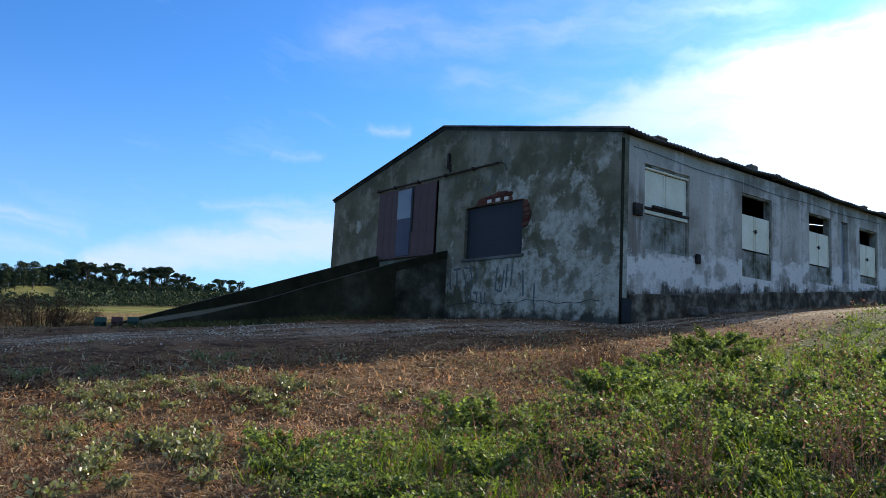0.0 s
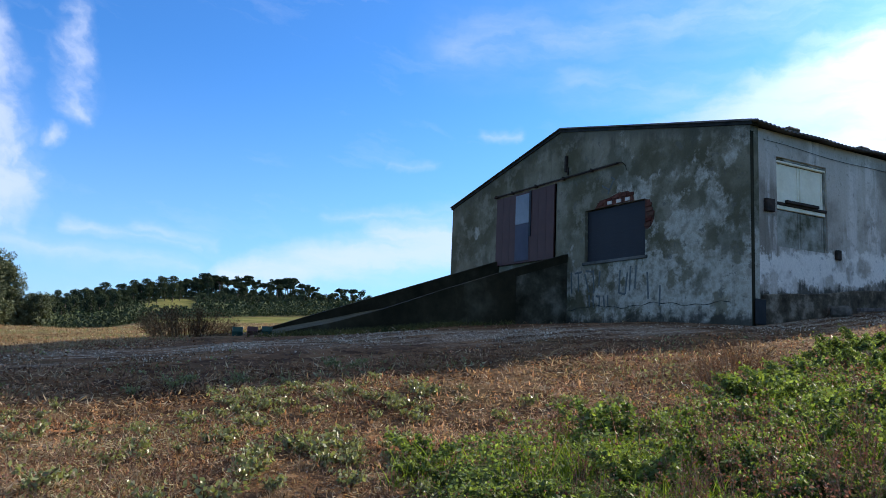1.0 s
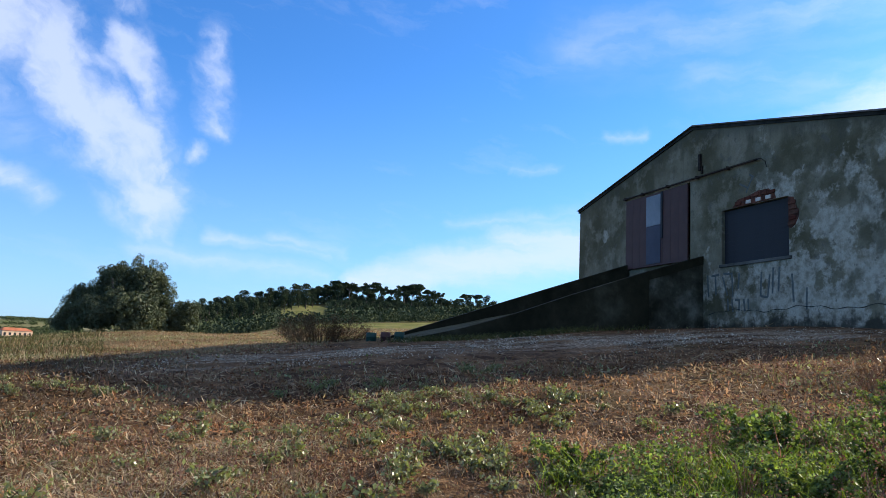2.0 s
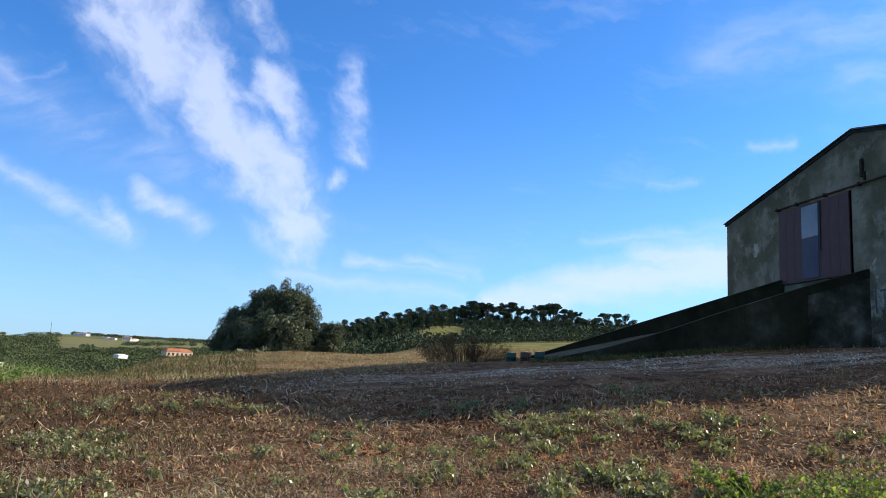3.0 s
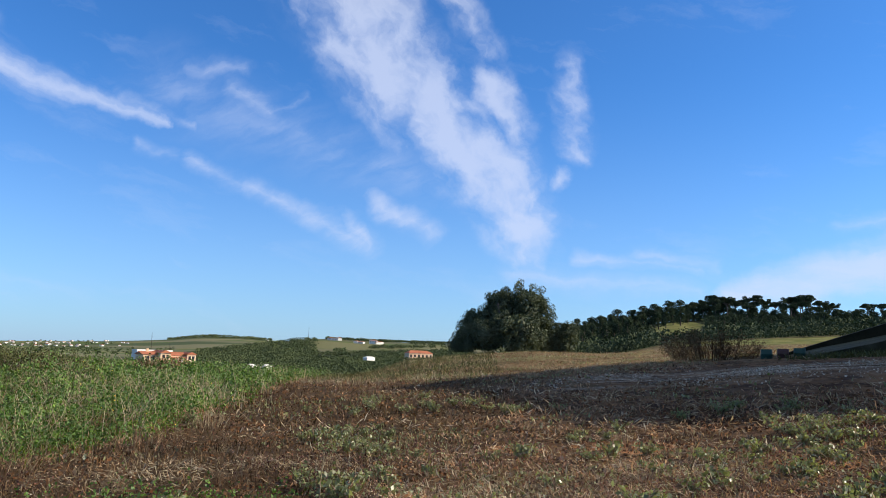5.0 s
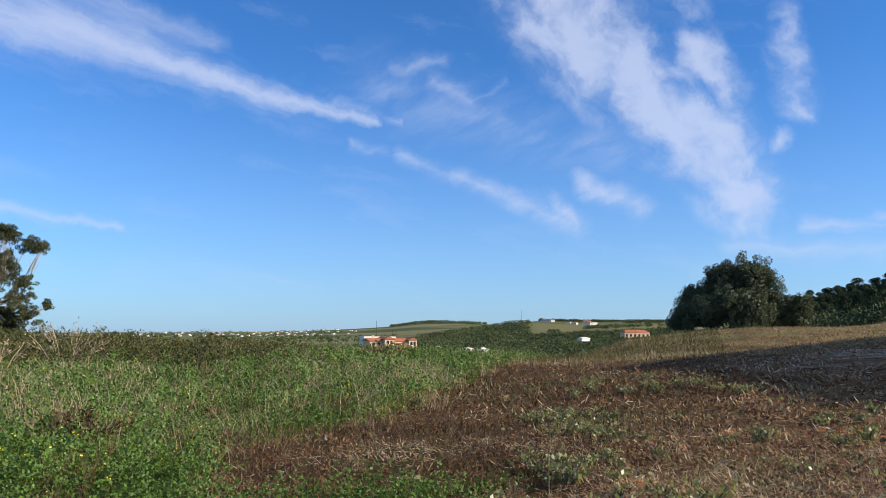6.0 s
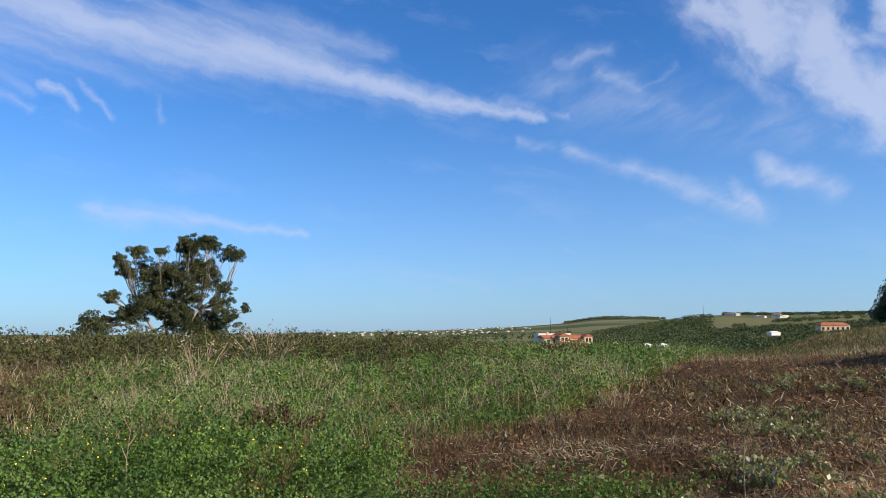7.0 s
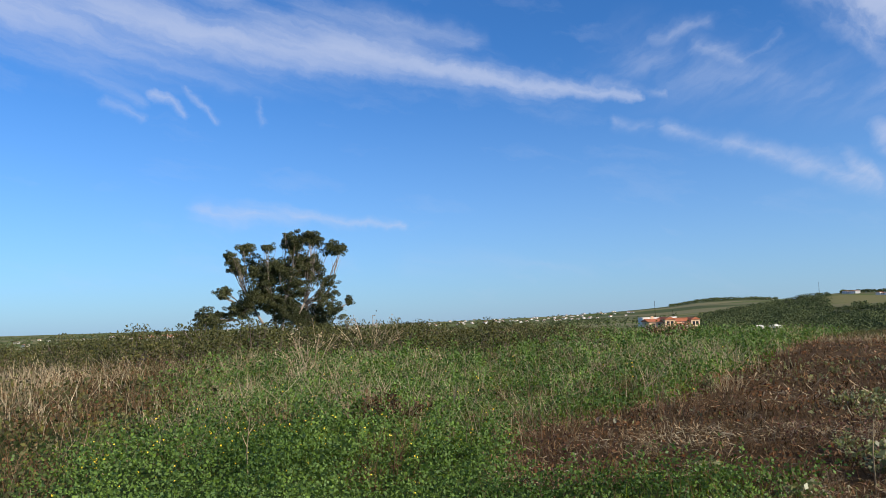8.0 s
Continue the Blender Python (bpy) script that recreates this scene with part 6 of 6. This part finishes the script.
def strew(kinds, spots, g, lo=0.7, hi=1.3, sizes=None):
    used = set()
    for i, (x, y) in enumerate(spots):
        k = kinds[int(g.integers(0, len(kinds)))]
        mt = pose(x, y, float(land(x, y)), 0, 0, g.uniform(0, 360))
        o = copy_thing(k, mt) if k in used else k
        used.add(k)
        s = sizes[i] if sizes else g.uniform(lo, hi)
        o.matrix_world = mt
        o.scale = (s, s, s)
    for k in kinds:
        if k not in used:
            k.matrix_world = pose(-9, 1, float(land(-9, 1)))


g = np.random.default_rng(202)
kinds = [leafy_plant(300 + k, 0.09 + 0.025 * k, 0.15, 140, 0.032, WEED, "pale grey-green leafy weed rooted in dry soil", "weed", "leafy weeds in the dry field", "leafy_weed") for k in range(4)]
bank_kinds = [leafy_plant(320 + k, 0.20 + 0.03 * k, 0.36, 2200, 0.028, BANK_LEAF, "bushy green weed clump on the bank", "weed", "weed clumps of the bank", "weed_clump", 0.004, 0.35) for k in range(3)]
forb_kinds = [leafy_plant(330 + k, 0.40 + 0.06 * k, 0.16, 270, 0.013, SEED_HEAD, "dead forb with purple brown seed heads", "weed", "dead forbs of the bank", "dead_forb", 0.003) for k in range(4)]
spots = []
for cx, cy, rx, ry, n in ((-9.6, 2.6, 1.6, 1.0, 34), (-8.6, 3.9, 1.0, 0.8, 22), (-9.9, 0.1, 0.3, 0.3, 4), (-9.4, -2.6, 1.4, 0.6, 16), (-7.0, 1.0, 1.6, 1.4, 24), (-6.0, -2.0, 1.6, 1.4, 18), (-11.0, 3.0, 1.2, 1.0, 14), (-7.5, 5.5, 1.0, 1.0, 12), (-5.4, 2.6, 0.6, 0.6, 10), (-12.5, -3.2, 2.0, 1.0, 10)):
    spots += [(cx + g.normal(0, rx * 0.6), cy + g.normal(0, ry * 0.6)) for k in range(n)]
for k in range(16):
    yaw, r = radians(g.uniform(48, 118)), math.exp(g.uniform(math.log(5.0), math.log(15)))
    spots += [(-math.sin(yaw) * r + g.normal(0, 0.35), math.cos(yaw) * r + g.normal(0, 0.3)) for i in range(int(g.integers(3, 9)))]
spots = [p for p in spots if float(brown(*p)) > 0.5]
strew(kinds, spots, g)


def on_bank(n, r0, r1, seed):
    """Spots on the lush bank, kept apart in loose drifts."""
    g, out = np.random.default_rng(seed), []
    while len(out) < n:
        yaw, r = radians(g.uniform(12, 64)), math.exp(g.uniform(math.log(r0), math.log(r1)))
        x, y = -math.sin(yaw) * r, math.cos(yaw) * r
        if green_right(x, y) > 0.35 and g.uniform() < 0.25 + patchy(x, y, 1.1, 3.0):
            out.append((x, y))
    return out


spots = on_bank(120, 3.3, 15, 341)
strew(bank_kinds, spots, g, sizes=[g.uniform(0.6, 1.1) * (1 + 0.7 * float(smooth(math.hypot(*p), 5.5, 9.0))) for p in spots])
spots = [(x + dx, y + dy) for x, y in ((-6.5, 8.0), (-6.9, 8.9), (-7.2, 9.7), (-7.7, 10.6), (-8.2, 11.7), (-8.7, 12.8), (-9.3, 14.5)) for dx, dy in ((0, 0), (0.55, 0.35), (0.2, -0.35))]
for x, y in spots:
    big = copy_thing(bank_kinds[int(g.integers(0, 3))], pose(x, y, float(land(x, y)), 0, 0, g.uniform(0, 360)))
    big.scale = [g.uniform(1.2, 1.75)] * 3
strew(forb_kinds, on_bank(105, 3.4, 9, 342), g, 0.5, 1.0)


def dead_bush(seed, tall, wide, label, name="dead_bush", mat=None, n=60, rooted=0.25, twigs=6, thick=1.0, flake=0.05):
    """A branching bush of bare stems."""
    g = np.random.default_rng(seed)
    ob = tagged(new(name), label, "bush")
    stems, pts = [], []
    for k in range(n):
        a, l = g.uniform(0, 6.28), g.uniform(0.1, 1.0) ** 0.7
        e = np.array((math.cos(a) * wide * l, math.sin(a) * wide * l, tall * g.uniform(0.5 if rooted < 0.5 else 0.2, 1.0) * (1.15 - 0.4 * l)))
        b = np.array((e[0] * rooted, e[1] * rooted, 0))
        stems.append(tube([tuple(b), tuple(b * 0.4 + e * 0.6 + (0, 0, tall * 0.08)), tuple(e)], [0.008 * thick, 0.006 * thick, 0.003 * thick], 4))
        for q in range(3):
            t = e + g.normal(0, 0.14 * tall, 3)
            stems.append(tube([tuple(b * 0.4 + e * 0.6), tuple(t)], [0.005 * thick, 0.002 * thick], 3))
            pts.append(t)
        pts += list(e + g.normal(0, 0.05 + 0.05 * (twigs > 6), (twigs, 3)))
    tagged(part("branchwork", mesh_of("branchwork", *joined(*stems), mat or RUST_BUSH), ob), kind="stuff")
    tagged(part("twig_mass", quads_mesh("twig_mass", leaves(g, np.array(pts), flake, flake * 0.5, 0.3), mat or RUST_BUSH), ob), kind="stuff")
    return ob


b = dead_bush(401, 0.58, 0.95, "rust brown dead bush on the dry slope", n=80, rooted=0.6, thick=0.6, flake=0.03)
b.matrix_world = pose(-9.0, 10.3, float(land(-9.0, 10.3)))
b = dead_bush(402, 0.42, 0.8, "rust brown dead bush on the dry slope", n=60, rooted=0.6, thick=0.6, flake=0.03)
b.matrix_world = pose(-8.0, 9.0, float(land(-8.0, 9.0)))
b = dead_bush(403, 0.92, 1.75, "brown dead bush beside the drive", mat=DEAD_WEED, n=200, rooted=0.75, twigs=34)
b.matrix_world = pose(-27.2, 5.1, float(land(-27.2, 5.1)))
b = dead_bush(404, 1.0, 1.2, "bare pale bush standing in the meadow", mat=STRAW, n=14)
x, y, z = at_ground(138.5, 19.0)
b.matrix_world = pose(x, y, z)
b = dead_bush(405, 1.0, 0.6, "bare pale bush standing in the meadow", mat=STRAW, n=9)
x, y, z = at_ground(142.8, 16.0)
b.matrix_world = pose(x, y, z)
b = dead_bush(406, 0.30, 0.45, "brown dead bush in the clover", mat=DEAD_WEED, n=40)
x, y, z = at_ground(138.0, 8.6)
b.matrix_world = pose(x, y, z)
b = dead_bush(407, 0.42, 0.7, "dark brown dead bush at the edge of the meadow", n=70)
x, y, z = at_ground(117.0, 26.0)
b.matrix_world = pose(x, y, z)


b = dead_bush(408, 0.40, 0.6, "dark brown dead bush at the edge of the meadow", mat=DEAD_WEED, n=80, rooted=0.5, twigs=12)
x, y, z = at_ground(118.4, 23.0)
b.matrix_world = pose(x, y, z)
# tangles of bleached and brown twigs in meadow and field
g = np.random.default_rng(211)
kinds = [dead_bush(420 + k, 0.26, 0.34, "low tangle of dead twigs among the weeds", "twig_tangle", mt, 44, 0.7, 5, 0.32, 0.012) for k, mt in enumerate((STRAW, DEAD_WEED, DRY))]
spots = [(-3.9, -4.4), (-4.3, -4.9), (-5.2, -5.3), (-6.1, -5.5), (-3.6, -6.3), (-6.9, -6.2), (-8.2, -6.6), (-5.0, -7.4), (-9.4, -5.6), (-5.0, -0.8), (-6.6, -0.2), (-7.2, 2.4), (-6.2, -2.9), (-8.8, -3.7)]
spots += [tuple(at_ground(g.uniform(114, 152), g.uniform(7, 18))[:2]) for k in range(30)] + [tuple(at_ground(g.uniform(50, 122), math.exp(g.uniform(math.log(4.6), math.log(13))))[:2]) for k in range(90)]
spots = [p for p in spots if float(green_right(*p)) < 0.4]
strew(kinds, spots, g, sizes=[g.uniform(0.7, 1.4) if p[1] < -4.3 else g.uniform(0.22, 0.48) for p in spots])


def gorse(seed, tall, wide):
    g = np.random.default_rng(seed)
    ob = tagged(new("gorse_bush"), "dark gorse bush in the hedge behind the meadow", "bush", "gorse bushes of the hedge")
    stems, pts = [], []
    for k in range(16):
        a, l = g.uniform(0, 6.28), g.uniform(0, 1) ** 0.6
        c = np.array((math.cos(a) * wide * l, math.sin(a) * wide * l, tall * g.uniform(0.35, 0.9) * (1.1 - 0.35 * l)))
        stems.append(tube([(c[0] * 0.2, c[1] * 0.2, -0.05), tuple(c)], [0.025, 0.01], 4))
        pts.append(blob(g, c, (0.36, 0.36, 0.26), 35))
    tagged(part("branchwork", mesh_of("branchwork", *joined(*stems), BARK), ob), kind="stuff")
    p = np.concatenate(pts)
    tagged(part("foliage", quads_mesh("foliage", leaves(g, p[p[:, 2] > 0.02], 0.11, 0.05, 0.5), GORSE), ob), kind="stuff")
    return ob


g = np.random.default_rng(303)
kinds = [gorse(500, 1.0, 0.9), gorse(501, 0.85, 1.1), gorse(502, 1.15, 0.8)]
spots = []
sizes = []
for yaw in np.arange(119.0, 172, 0.55):
    tall = np.interp(yaw, (118, 121, 124, 128, 140, 150, 159, 163, 170), (0.30, 0.55, 0.90, 1.00, 1.20, 1.25, 1.05, 0.85, 0.8))
    for d in (21, 24, 28, 33):
        r = d + g.uniform(-2.5, 2.5)
        if g.uniform() < 0.12:
            continue
        spots.append((-math.sin(radians(yaw)) * r, math.cos(radians(yaw)) * r))
        sizes.append(0.53 * tall * g.uniform(0.5, 1.25))
strew(kinds, spots, g, sizes=sizes)

# cast-off drums by the drive
for (x, y), mat, label in (((-23.3, 5.80), TEAL, "teal plastic drum dumped beside the drive"), ((-23.2, 6.22), RED_DOOR, "dull red drum dumped beside the drive"), ((-23.2, 6.66), TEAL, "teal plastic drum dumped beside the drive")):
    z = float(land(x, y))
    thing("drum", mesh_of("drum", *tube([(0, 0, 0), (0, 0, 0.02), (0, 0, 0.3), (0, 0, 0.32), (0, 0, 0.34), (0, 0, 0.62), (0, 0, 0.64)], [0.24, 0.26, 0.26, 0.275, 0.26, 0.26, 0.24], 16), mat, True), label, "drum", at=pose(x, y, z - 0.02) @ Matrix.Diagonal((0.60, 0.60, 0.44, 1)))

# single stalks that stand clear
for (x, y), tall, mat, label in (((-5.42, -1.93), 0.42, STRAW, "single bleached stalk standing in the dry field"), ((-4.05, 8.2), 0.62, DEAD_WEED, "tall dark dead stalk on the bank"), ((-3.5, 9.0), 0.5, DEAD_WEED, "tall dark dead stalk on the bank"), ((-3.4, -5.2), 0.5, STRAW, "single bleached stalk standing in the clover")):
    z = float(land(x, y))
    ob = thing("dead_stalk", mesh_of("dead_stalk", *joined(tube([(0, 0, -0.02), (0.01, 0, tall * 0.5), (-0.012, 0.01, tall)], [0.005, 0.004, 0.0022], 5), tube([(0.01, 0, tall * 0.55), (0.06, 0.02, tall * 0.72)], [0.003, 0.0015], 4), tube([(0, 0, tall * 0.7), (-0.05, 0.01, tall * 0.84)], [0.003, 0.0015], 4)), mat), label, "stalk")
    ob.matrix_world = pose(x, y, z)
